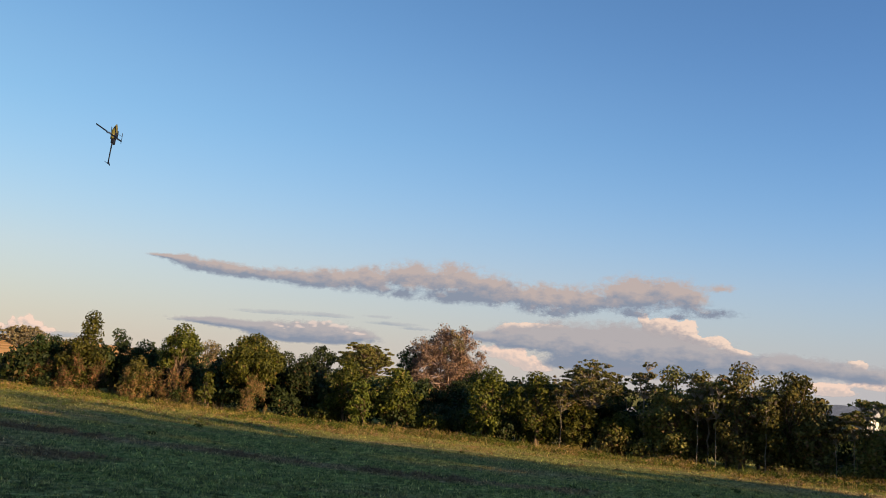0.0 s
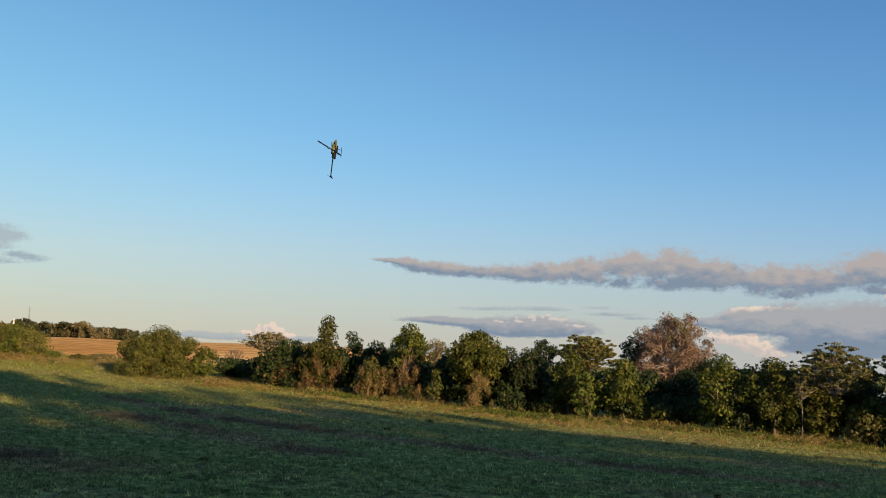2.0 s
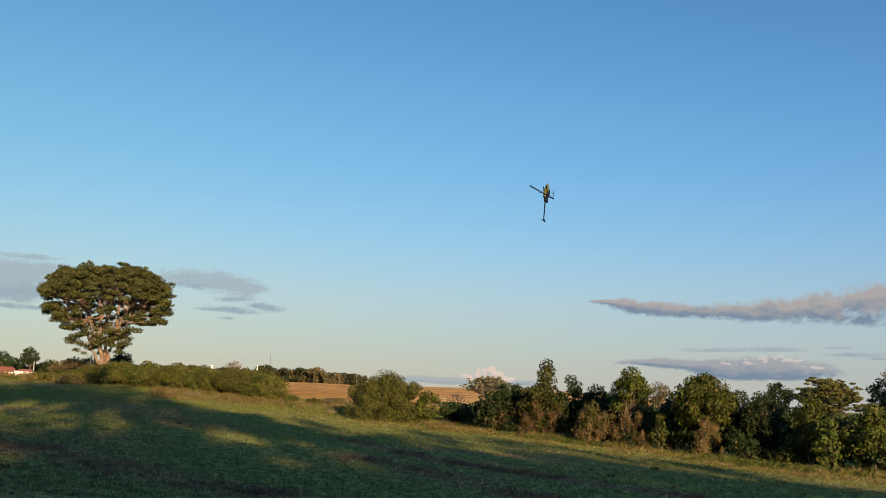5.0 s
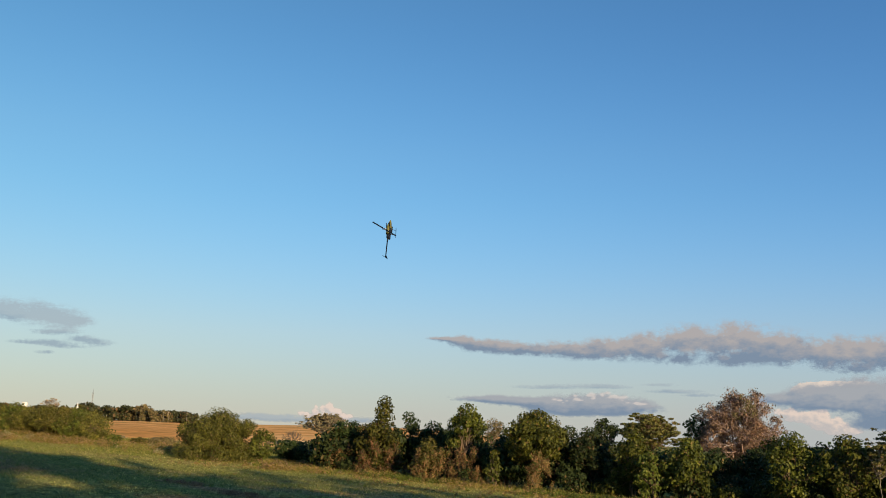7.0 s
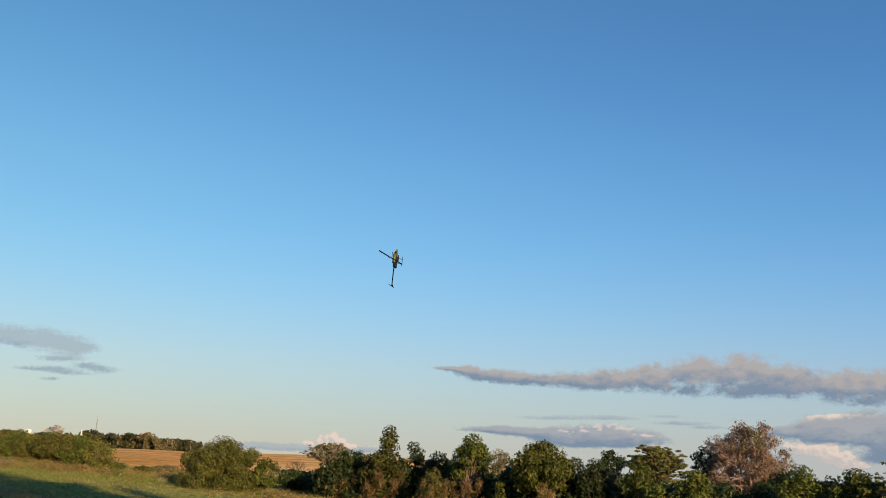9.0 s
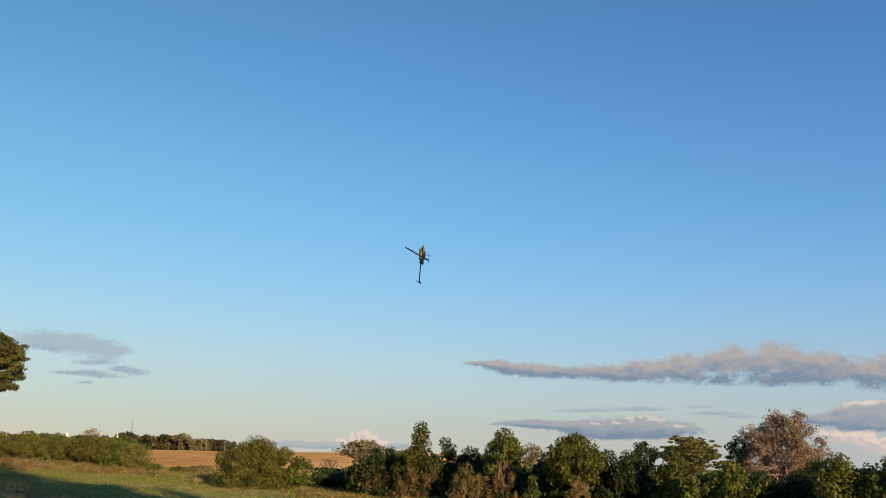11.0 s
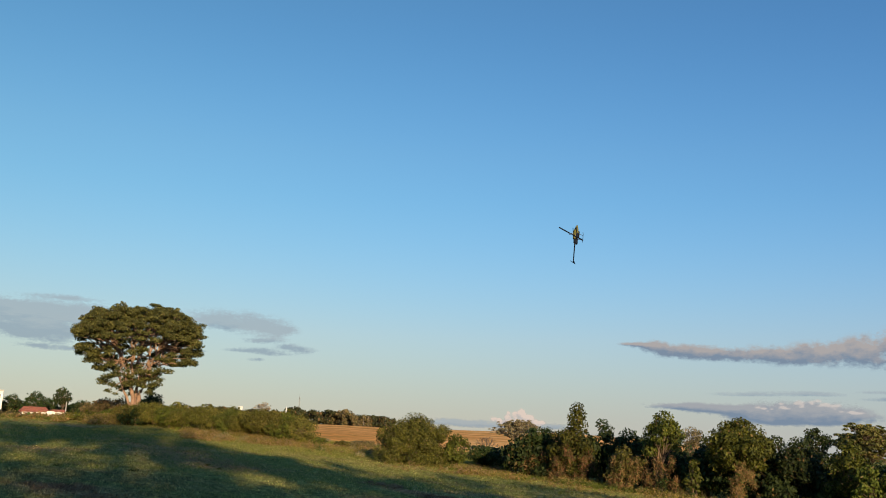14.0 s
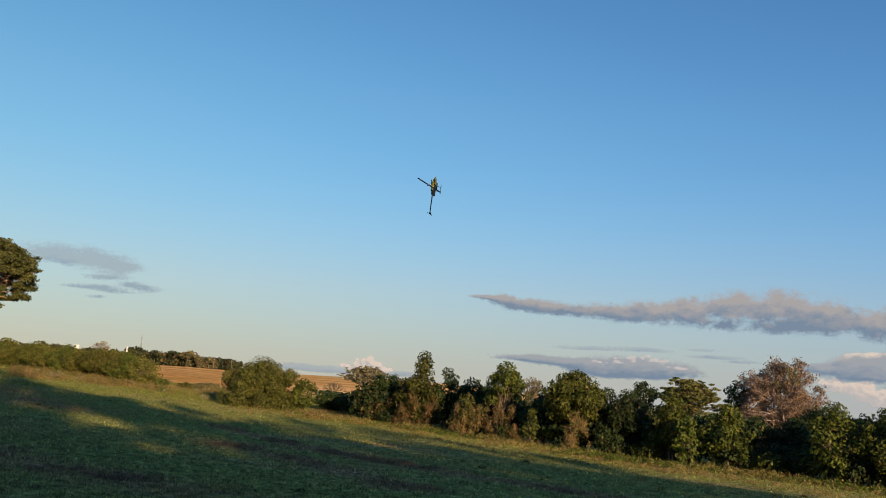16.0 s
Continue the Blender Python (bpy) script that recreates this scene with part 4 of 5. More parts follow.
def water_tank():
    root = new("water_tank")
    root.location = spot(-43.5, 300, 0.3)
    v, f = tubes([[((0, 0, 0), 0.35), ((0, 0, 4.2), 0.35)]], 10)
    mesh("shaft", v, f, PLASTER, root, smooth=True)
    bm = bmesh.new()
    bmesh.ops.create_cone(bm, cap_ends=True, segments=16, radius1=0.8, radius2=0.8, depth=1.3, matrix=Matrix.Translation((0, 0, 4.75)))
    part("tank", bm, PLASTER, root)
    return tagged(root, "small white water tank on a shaft beyond the hedge", "tank")


water_tank()


# ---- trees behind and beside the camera, which shade the slope ----
def shade_tree(az, d, h, w, seed, low=0.2):
    h = h * 1.42
    crown_tree("tall_tree", az, d, h, w, LEAF_DARK, "tall dense tree that shades the slope", low=low, seed=seed, size=0.58, dense=1.0, count=45, group="shade trees", limb=0.5, fork_at=max(0.36, low * 0.96))


def sun_side(q, s):
    """Azimuth and distance of the place q across and s towards the sun."""
    x, y = -math.cos(sa) * q + math.sin(sa) * s, math.sin(sa) * q + math.cos(sa) * s
    return math.degrees(math.atan2(x, y)), math.hypot(x, y)


# an unbroken row whose tops step down to the right
for i, (q, h, w) in enumerate([(-47, 20.0, 9), (-40, 20.0, 9), (-33, 20.2, 9), (-26, 19.6, 9), (-19, 20.2, 9), (-12, 20, 9), (13.2, 14.0, 5), (16.2, 12.8, 6), (20, 13.3, 6.5), (24, 12.9, 6.5), (28, 10.7, 6.5), (31.5, 8.5, 6), (36, 6.9, 6.5), (41, 5.3, 6.5), (46, 4.6, 6.5)]):
    shade_tree(*sun_side(q, 30 + (i % 2)), h, w, 200 + i, 0.04)
for i, (q, h, w) in enumerate([(-43.5, 19, 8), (-36.5, 19, 8), (-29.5, 19, 8), (-22.5, 18.5, 8), (-15.5, 19, 8), (13.6, 12.4, 6), (17.8, 12.7, 6), (22, 13.1, 6), (26, 11.9, 6), (29.8, 8.9, 6), (33.8, 7.5, 6), (38.5, 5.8, 6)]):
    shade_tree(*sun_side(q, 34), h, w, 300 + i, 0.04)
for i in range(17):
    q = -48 + i * 5.4
    shade_tree(*sun_side(q, 25.5 + (i % 2)), 7.4 if q < 16 else 7.4 - 0.17 * (q - 16), 7.6, 260 + i, 0.01)
# two storeys of crowns with narrow chinks of sky between them
for i, (q, h, w) in enumerate([(-10, 13.4, 6), (-7, 13.2, 6), (-4.5, 13.3, 5), (-2.0, 13.4, 5), (0.4, 14.6, 5), (2.4, 14.6, 4.5), (3.7, 13.2, 3.6), (5.4, 9.6, 4.0), (7.5, 11.6, 3.4), (9.5, 10.5, 4.2), (11.0, 11.8, 4.0), (12.2, 12.5, 4)]):
    shade_tree(*sun_side(q, 29), h, w, 230 + i, 0.05)
for i, (q, h, w) in enumerate([(2.7, 12.5, 4), (4.1, 12.2, 2.8), (5.6, 9.5, 3.6), (7.4, 10.0, 3.4), (8.6, 9.8, 3.6), (9.5, 9.5, 4), (10.5, 10.6, 4.2), (12.0, 10.8, 4.2), (14.0, 11.2, 4.6), (15.6, 10.8, 4.6), (17.5, 10.2, 5), (20.0, 9.6, 5)]):
    shade_tree(*sun_side(q, 27.3), h, w, 280 + i, 0.03)
for i, (q, h, w) in enumerate([(-9.5, 20.2, 6.5), (-6.5, 21.0, 6.5), (-3.5, 21.6, 6), (-0.5, 21.8, 6), (2.2, 20.8, 5.5), (5.0, 17.6, 5.5), (7.4, 16.0, 5), (9.8, 15.0, 5)]):
    shade_tree(*sun_side(q, 33), h, w, 240 + i, 0.67 if q < -1 else 0.58 if q < 4 else 0.68)


# ---- grasses ----
def blades(name, az0, az1, r0, r1, count, h, spread, mat, label, seed, per=5, where=None):
    """Tufts of upright grass blades strewn over a stretch of the ground."""
    rng = np.random.default_rng(seed)
    r = np.sqrt(rng.uniform(r0 * r0, r1 * r1, count))
    az = np.radians(rng.uniform(az0, az1, count))
    x, y = r * np.sin(az), r * np.cos(az)
    lump = 0.75 + 0.45 * np.sin(x * 2.1 + 1.7 * np.sin(y * 1.3)) * np.sin(y * 1.9 + 1.1 * np.sin(x * 1.7))
    size = h * rng.uniform(0.6, 1.4, count) * np.maximum(0.6 + 0.5 * lump, 0.3)
    if where is not None:
        keep = where(x, y, rng)
        x, y, size = x[keep], y[keep], size[keep] * 1.0
    n = len(x)
    x, y, size = np.repeat(x, per), np.repeat(y, per), np.repeat(size, per) * rng.uniform(0.6, 1.2, n * per)
    x, y = x + rng.normal(0, spread, n * per), y + rng.normal(0, spread, n * per)
    z = height(x, y) - 0.01
    a = rng.uniform(0, 6.283, n * per)
    wide = size * rng.uniform(0.06, 0.12, n * per) + 0.005
    lean = size * rng.uniform(0.2, 1.2, n * per)
    b = rng.uniform(0, 6.283, n * per)
    p0 = np.stack([x - np.cos(a) * wide, y - np.sin(a) * wide, z], 1)
    p1 = np.stack([x + np.cos(a) * wide, y + np.sin(a) * wide, z], 1)
    p2 = np.stack([x + np.cos(b) * lean, y + np.sin(b) * lean, z + size], 1)
    v = np.stack([p0, p1, p2], 1).reshape(-1, 3)
    ob = mesh(name, v, np.arange(len(v)).reshape(-1, 3), mat)
    return tagged(ob, label, "grass", kind="stuff")


EDGE_AZ = np.array([-62, -54.5, -50, -45, -38.9, -34.5, -29.3, -25.7, -18.4, -12.4, -5.3, 3.6, 10.8, 15.7, 22.3, 34])
EDGE_R = np.array([108, 105, 100, 90, 82, 73, 67, 64, 59, 55, 52.5, 50.5, 49.5, 48.5, 47.5, 46])


def verge(depth, before=0.5):
    """True for places in the strip of that depth before the hedgerow's foot."""
    def test(x, y, rng):
        r, az = np.hypot(x, y), np.degrees(np.arctan2(x, y))
        gap = np.interp(az, EDGE_AZ, EDGE_R) - r
        return (gap > -before - 2) & (gap < depth * rng.uniform(0.0, 1.0, len(x)) ** 1.2)
    return test


def in_strips(x, y, rng, wide, base):
    """True for places that lie in a patch of one of the raked strips."""
    keep = np.zeros(len(x), bool)
    for (ax, ay), (bx, by), half, strength in STRIPS:
        length = math.hypot(bx - ax, by - ay)
        ux, uy = (bx - ax) / length, (by - ay) / length
        u, n = (x - ax) * ux + (y - ay) * uy, -(x - ax) * uy + (y - ay) * ux
        broken = np.sin(u * 0.9 + 1.3 * np.sin(u * 0.37 + ax)) + 0.7 * np.sin(u * 2.3 + n * 1.5) + rng.normal(0, 0.3, len(x))
        keep |= (u > 0) & (u < length) & (np.abs(n + 0.3 * np.sin(u * 0.8)) < half * wide * rng.uniform(0, 1, len(x))) & (broken > base - strength)
    return keep


def swaths(x, y, rng):
    """Cut grass left lying along the raked strips."""
    return in_strips(x, y, rng, 0.8, 1.05)


blades("grass", -61, 33, 8, 20, 21000, 0.05, 0.05, BLADE, "short mown grass in shade", 1, per=8)
blades("grass", -61, 33, 20, 40, 31000, 0.066, 0.08, BLADE, "short mown grass with dry tufts", 2, per=7)
blades("grass", -61, 33, 38, 74, 42000, 0.08, 0.14, BLADE, "rough grass with dry tufts towards the hedgerow", 3, per=4)
blades("grass", -61, 33, 42, 74, 38000, 0.1, 0.14, TALL_BLADE, "rough green grass towards the hedgerow", 10, per=4)
blades("grass", -61, -24, 70, 92, 24000, 0.12, 0.2, TALL_BLADE, "rough grass below the long hedge", 9, per=4)
blades("tall_grass", -61, 33, 42, 108, 110000, 0.11, 0.14, TALL_BLADE, "yellow-green grass and weeds at the hedgerow's foot", 4, per=5, where=lambda x, y, rng: verge(7.0)(x, y, rng) & (np.sin(x * 0.55 + 1.7 * np.sin(y * 0.43)) * np.sin(y * 0.6 + x * 0.21) + rng.normal(0, 0.35, len(x)) > -0.1))


def patchy(x, y, rng):
    """Tall weeds in uneven patches close to the hedgerow."""
    lump = np.sin(x * 0.9 + 2 * np.sin(y * 0.37)) * np.sin(y * 0.8 + x * 0.23) + rng.normal(0, 0.35, len(x))
    return verge(2.4)(x, y, rng) & (lump > 0.1)


blades("tall_grass", -61, 33, 42, 108, 95000, 0.27, 0.1, TALL_BLADE, "tall straw-coloured weeds at the hedgerow's foot", 6, per=5, where=patchy)
blades("tall_grass", -40, -24, 72, 90, 10000, 0.16, 0.2, TALL_BLADE, "rough yellow-green growth beyond the slope", 5, per=7)


def weed_mounds():
    """Low leafy weeds strewn along the verge."""
    rng = np.random.default_rng(11)
    n = 9000
    az = rng.uniform(-60, 33, n)
    gap = np.abs(rng.normal(0, 2.4, n)) - 0.8
    d = np.interp(az, EDGE_AZ, EDGE_R) - gap
    x, y = d * np.sin(np.radians(az)), d * np.cos(np.radians(az))
    keep = np.sin(x * 0.8 + 1.9 * np.sin(y * 0.6)) * np.sin(y * 0.7 + x * 0.31) + rng.normal(0, 0.3, n) > 0.15
    x, y, gap, n = x[keep], y[keep], gap[keep], int(keep.sum())
    rad = rng.uniform(0.08, 0.34, n) * np.clip(1.3 - gap * 0.14, 0.4, 1.3)
    c = np.stack([x, y, height(x, y) + rad * 0.5], 1)
    v, f = leaves(rng, c, np.stack([rad, rad, rad * 0.8], 1), 32000, 0.028, long=6.0, hang=-0.7)
    return tagged(mesh("weeds", v, f, LEAF_WEED), "low leafy yellow-green weeds along the hedgerow", "weeds", kind="stuff")


weed_mounds()


def leafy_weeds(name, n, az0, az1, place, r0, r1, count, size, leaf, label, seed):
    """Broad-leaved plants in uneven patches; place(az, rng) gives their distances."""
    rng = np.random.default_rng(seed)
    az = rng.uniform(az0, az1, n)
    d = place(az, rng)
    x, y = d * np.sin(np.radians(az)), d * np.cos(np.radians(az))
    keep = np.sin(x * 0.33 + 1.4 * np.sin(y * 0.41)) * np.sin(y * 0.37 + x * 0.17) + rng.normal(0, 0.35, n) > 0.1
    x, y = x[keep], y[keep]
    rad = rng.uniform(r0, r1, len(x)) ** 1.0
    c = np.stack([x, y, height(x, y) + rad * 0.35], 1)
    v, f = leaves(rng, c, np.stack([rad * 1.2, rad * 1.2, rad * 0.8], 1), count, size, long=2.2, hang=-0.4)
    v[:, 2] = np.maximum(v[:, 2], height(v[:, 0], v[:, 1]) + 0.01)
    return tagged(mesh(name, v, f, leaf), label, "weeds", kind="stuff")


edge_of = lambda az: np.interp(az, EDGE_AZ, EDGE_R)
leafy_weeds("weeds", 1700, -60, 33, lambda az, rng: edge_of(az) - np.abs(rng.normal(0, 1.5, len(az))) + 0.5, 0.1, 0.34, 42000, 0.055, LEAF_YELLOW, "broad-leaved yellow-green weeds at the hedgerow's foot", 31)
leafy_weeds("weeds", 3000, -60, 33, lambda az, rng: edge_of(az) - np.abs(rng.normal(0, 5.0, len(az))), 0.05, 0.17, 30000, 0.045, LEAF_WEED, "low green weeds scattered over the verge", 32)
leafy_weeds("weeds", 520, -47, -24, lambda az, rng: rng.uniform(np.minimum(edge_of(az), 84) - 5, 89), 0.2, 0.6, 34000, 0.06, LEAF_WEED, "rough olive growth between the turf and the field", 33)
leafy_weeds("weeds", 420, -47, -24, lambda az, rng: rng.uniform(np.minimum(edge_of(az), 84) - 3, 91), 0.12, 0.38, 14000, 0.07, LEAF_PALE, "dry tan growth between the turf and the field", 34)
leafy_weeds("weeds", 260, -54.2, -50.9, lambda az, rng: rng.uniform(97, 103, len(az)), 0.45, 1.0, 13000, 0.075, LEAF_WEED, "bright yellow-green growth beside the tall tree", 35)


def turf_weeds():
    """Small dark leafy weeds scattered over the mown slope."""
    rng = np.random.default_rng(23)
    n = 110
    az, d = np.radians(rng.uniform(-60, 33, n)), np.sqrt(rng.uniform(16**2, 72**2, n))
    d = np.minimum(d, np.interp(np.degrees(az), EDGE_AZ, EDGE_R) - 2)
    x, y = d * np.sin(az), d * np.cos(az)
    rad = rng.uniform(0.03, 0.11, n) * np.where(rng.uniform(0, 1, n) < 0.1, 1.7, 1.0)
    c = np.stack([x, y, height(x, y) + rad * 0.25], 1)
    v, f = leaves(rng, c, np.stack([rad * 1.3, rad * 1.3, rad * 0.7], 1), 3500, 0.035, long=3.2, hang=-0.6)
    return tagged(mesh("turf_weeds", v, f, LEAF_GREEN), "small dark leafy weeds scattered over the mown turf", "weeds", kind="stuff")


turf_weeds()


def hay_clumps():
    """Small heaps of brown raked grass, broken up along the strips."""
    rng = np.random.default_rng(57)
    c = []
    for (ax, ay), (bx, by), half, strength in STRIPS[:3] + STRIPS[4:5]:
        length = math.hypot(bx - ax, by - ay)
        for k in range(int(length * 13 * strength)):
            u, off = rng.uniform(0, 1), rng.normal(0, half * 0.45)
            if math.sin(u * length * 1.1 + ax) + 0.6 * math.sin(u * length * 2.7) < 0.1 + rng.normal(0, 0.4):
                continue
            x, y = ax + (bx - ax) * u - (by - ay) / length * off, ay + (by - ay) * u + (bx - ax) / length * off
            c.append((x, y, float(height(x, y))))
    c = np.array(c)
    rad = rng.uniform(0.05, 0.17, len(c))
    c[:, 2] += rad * 0.25
    v, f = leaves(rng, c, np.stack([rad * 1.7, rad * 1.7, rad * 0.75], 1), 26000, 0.014, up=0.3, shell=0.4, long=9.0)
    v[:, 2] = np.maximum(v[:, 2], height(v[:, 0], v[:, 1]) + 0.005)
    return tagged(mesh("hay_clumps", v, f, LEAF_HAY), "small heaps of reddish-brown raked grass on the turf", "hay", kind="stuff")


hay_clumps()
blades("cut_grass", -56, 18, 12, 66, 260000, 0.04, 0.09, CUT_BLADE, "rows of brown cut grass lying on the turf", 8, per=9, where=swaths)


# ---- clouds: far backdrop ----
def cloud_material(name, lit, shade, grain, edge=1.7, soft=0.3, strength=1.0, stretch=(1, 1, 1.6), thick=1.0):
    m, t, b = shader(name)
    t.nodes.remove(b)
    mass, light = t.nodes.new("ShaderNodeAttribute"), t.nodes.new("ShaderNodeAttribute")
    mass.attribute_name, light.attribute_name = "mass", "light"
    puff = noise_of(t, 1 / grain, 10, stretch, 0.62)

    def combine(a, n, k, off):
        x = node(t, "ShaderNodeMath")
        x.operation = "MULTIPLY_ADD"
        x.inputs[1].default_value, x.inputs[2].default_value = k, off
        t.links.new(n, x.inputs[0])
        y = node(t, "ShaderNodeMath")
        t.links.new(x.outputs[0], y.inputs[0])
        t.links.new(a, y.inputs[1])
        return y.outputs[0]

    body = combine(mass.outputs["Fac"], puff, edge, -edge / 2)
    body = combine(body, noise_of(t, 4.5 / grain, 8, (1, 1, 1.3), 0.6), edge * 0.5, -edge * 0.25)
    alpha = ramp(t, body, [(0.5 - soft / 2, (0, 0, 0)), (0.5 + soft / 2, (thick, thick, thick))])
    alpha = mixed(t, 1.0, alpha, ramp(t, mass.outputs["Fac"], [(0.06, (0, 0, 0)), (0.34, (1, 1, 1))]), "MULTIPLY")
    tone = combine(light.outputs["Fac"], noise_of(t, 1.2 / grain, 8, stretch, 0.6), 1.7, -0.85)
    col = ramp(t, tone, [(0.2, shade), (0.8, lit)])
    em = t.nodes.new("ShaderNodeEmission")
    t.links.new(col, em.inputs["Color"])
    em.inputs["Strength"].default_value = strength
    tr, mx = t.nodes.new("ShaderNodeBsdfTransparent"), t.nodes.new("ShaderNodeMixShader")
    t.links.new(alpha, mx.inputs[0])
    t.links.new(tr.outputs[0], mx.inputs[1])
    t.links.new(em.outputs[0], mx.inputs[2])
    t.links.new(mx.outputs[0], t.nodes["Material Output"].inputs["Surface"])
    return m


def cloud(label, lumps, mat, dist=4500, flat=0.75, step=0.14, heaps=0, seed=5):
    """A far cloud: a curved sheet whose thickness is heaped up from lumps of (azimuth, elevation, half width, half height)."""
    L = np.array(lumps)
    whole = L
    if heaps:
        rng = np.random.default_rng(seed)
        small = []
        for a, e, ra, re in L:
            for k in range(heaps):
                t, q = rng.uniform(0, 6.283), math.sqrt(rng.uniform(0, 1))
                f = rng.uniform(0.22, 0.5)
                small.append((a + math.cos(t) * q * ra * 0.95, e + math.sin(t) * q * re * 0.85, ra * f, re * f * 1.25))
        L = np.array(small)
    a0, a1 = (L[:, 0] - 2.2 * L[:, 2]).min(), (L[:, 0] + 2.2 * L[:, 2]).max()
    e0, e1 = (L[:, 1] - 2.2 * L[:, 3]).min(), (L[:, 1] + 2.2 * L[:, 3]).max()
    na, ne = int((a1 - a0) / step) + 2, int((e1 - e0) / (step * 0.6)) + 2
    A, E = np.meshgrid(np.linspace(a0, a1, na), np.linspace(e0, e1, ne), indexing="ij")

    def mass(A, E):
        total = np.zeros_like(A)
        for a, e, ra, re in L:
            de = (E - e) / np.where(E < e, re * flat, re)
            near = np.abs(A[:, 0] - a) < 3 * ra
            total[near] += np.exp(-(((A[near] - a) / ra) ** 2 + de[near] ** 2) * 1.1)
        return np.minimum(total, 1.4)

    m = mass(A, E)
    shifted = mass(A + 0.18, E + 0.16)
    re = float(np.median(L[:, 3]))
    L = whole
    weight = np.stack([np.exp(-(((A - a) / (ra * 1.5)) ** 2)) for a, e, ra, _ in L])
    centre = (weight * L[:, 1][:, None, None]).sum(0) / (weight.sum(0) + 1e-9)
    half = (weight * L[:, 3][:, None, None]).sum(0) / (weight.sum(0) + 1e-9)
    light = 0.45 + (0.3 if heaps else 0.34) * (E - centre) / half + 0.35 * (m - shifted)
    ar, er = np.radians(A), np.radians(E)
    v = np.stack([np.sin(ar) * np.cos(er), np.cos(ar) * np.cos(er), np.sin(er)], -1).reshape(-1, 3) * dist
    v[:, 2] += 1.65
    i, j = np.meshgrid(np.arange(na - 1), np.arange(ne - 1), indexing="ij")
    f = np.stack([i * ne + j, (i + 1) * ne + j, (i + 1) * ne + j + 1, i * ne + j + 1], -1).reshape(-1, 4)
    ob = mesh("cloud", v, f, mat)
    for key, val in (("mass", m), ("light", light)):
        ob.data.attributes.new(key, "FLOAT", "POINT").data.foreach_set("value", val.ravel().astype(np.float32))
    return tagged(ob, label, "cloud", kind="structure")


C_LONG = cloud_material("cloud_long", (0.302, 0.268, 0.27), (0.142, 0.18, 0.25), 110, edge=2.5, soft=0.75, stretch=(1, 1, 1.7), thick=0.96)
C_BANK = cloud_material("cloud_bank", (0.262, 0.262, 0.289), (0.135, 0.176, 0.248), 130, edge=1.9, soft=0.6, stretch=(1, 1, 2.0), thick=0.95)
C_HEAP = cloud_material("cloud_heap", (0.52, 0.43, 0.38), (0.25, 0.243, 0.27), 45, edge=1.9, soft=0.35)
C_PINK = cloud_material("cloud_pink", (0.55, 0.43, 0.375), (0.38, 0.335, 0.33), 24, edge=1.9, soft=0.4, thick=0.92, stretch=(1, 1, 1.2))
C_PUFF = cloud_material("cloud_puff", (0.47, 0.405, 0.385), (0.27, 0.27, 0.295), 40, edge=2.0, soft=0.8, thick=0.75)
C_THIN = cloud_material("cloud_thin", (0.258, 0.288, 0.33), (0.19, 0.235, 0.30), 80, edge=2.8, stretch=(0.6, 0.6, 2.8), thick=0.72, soft=1.0)


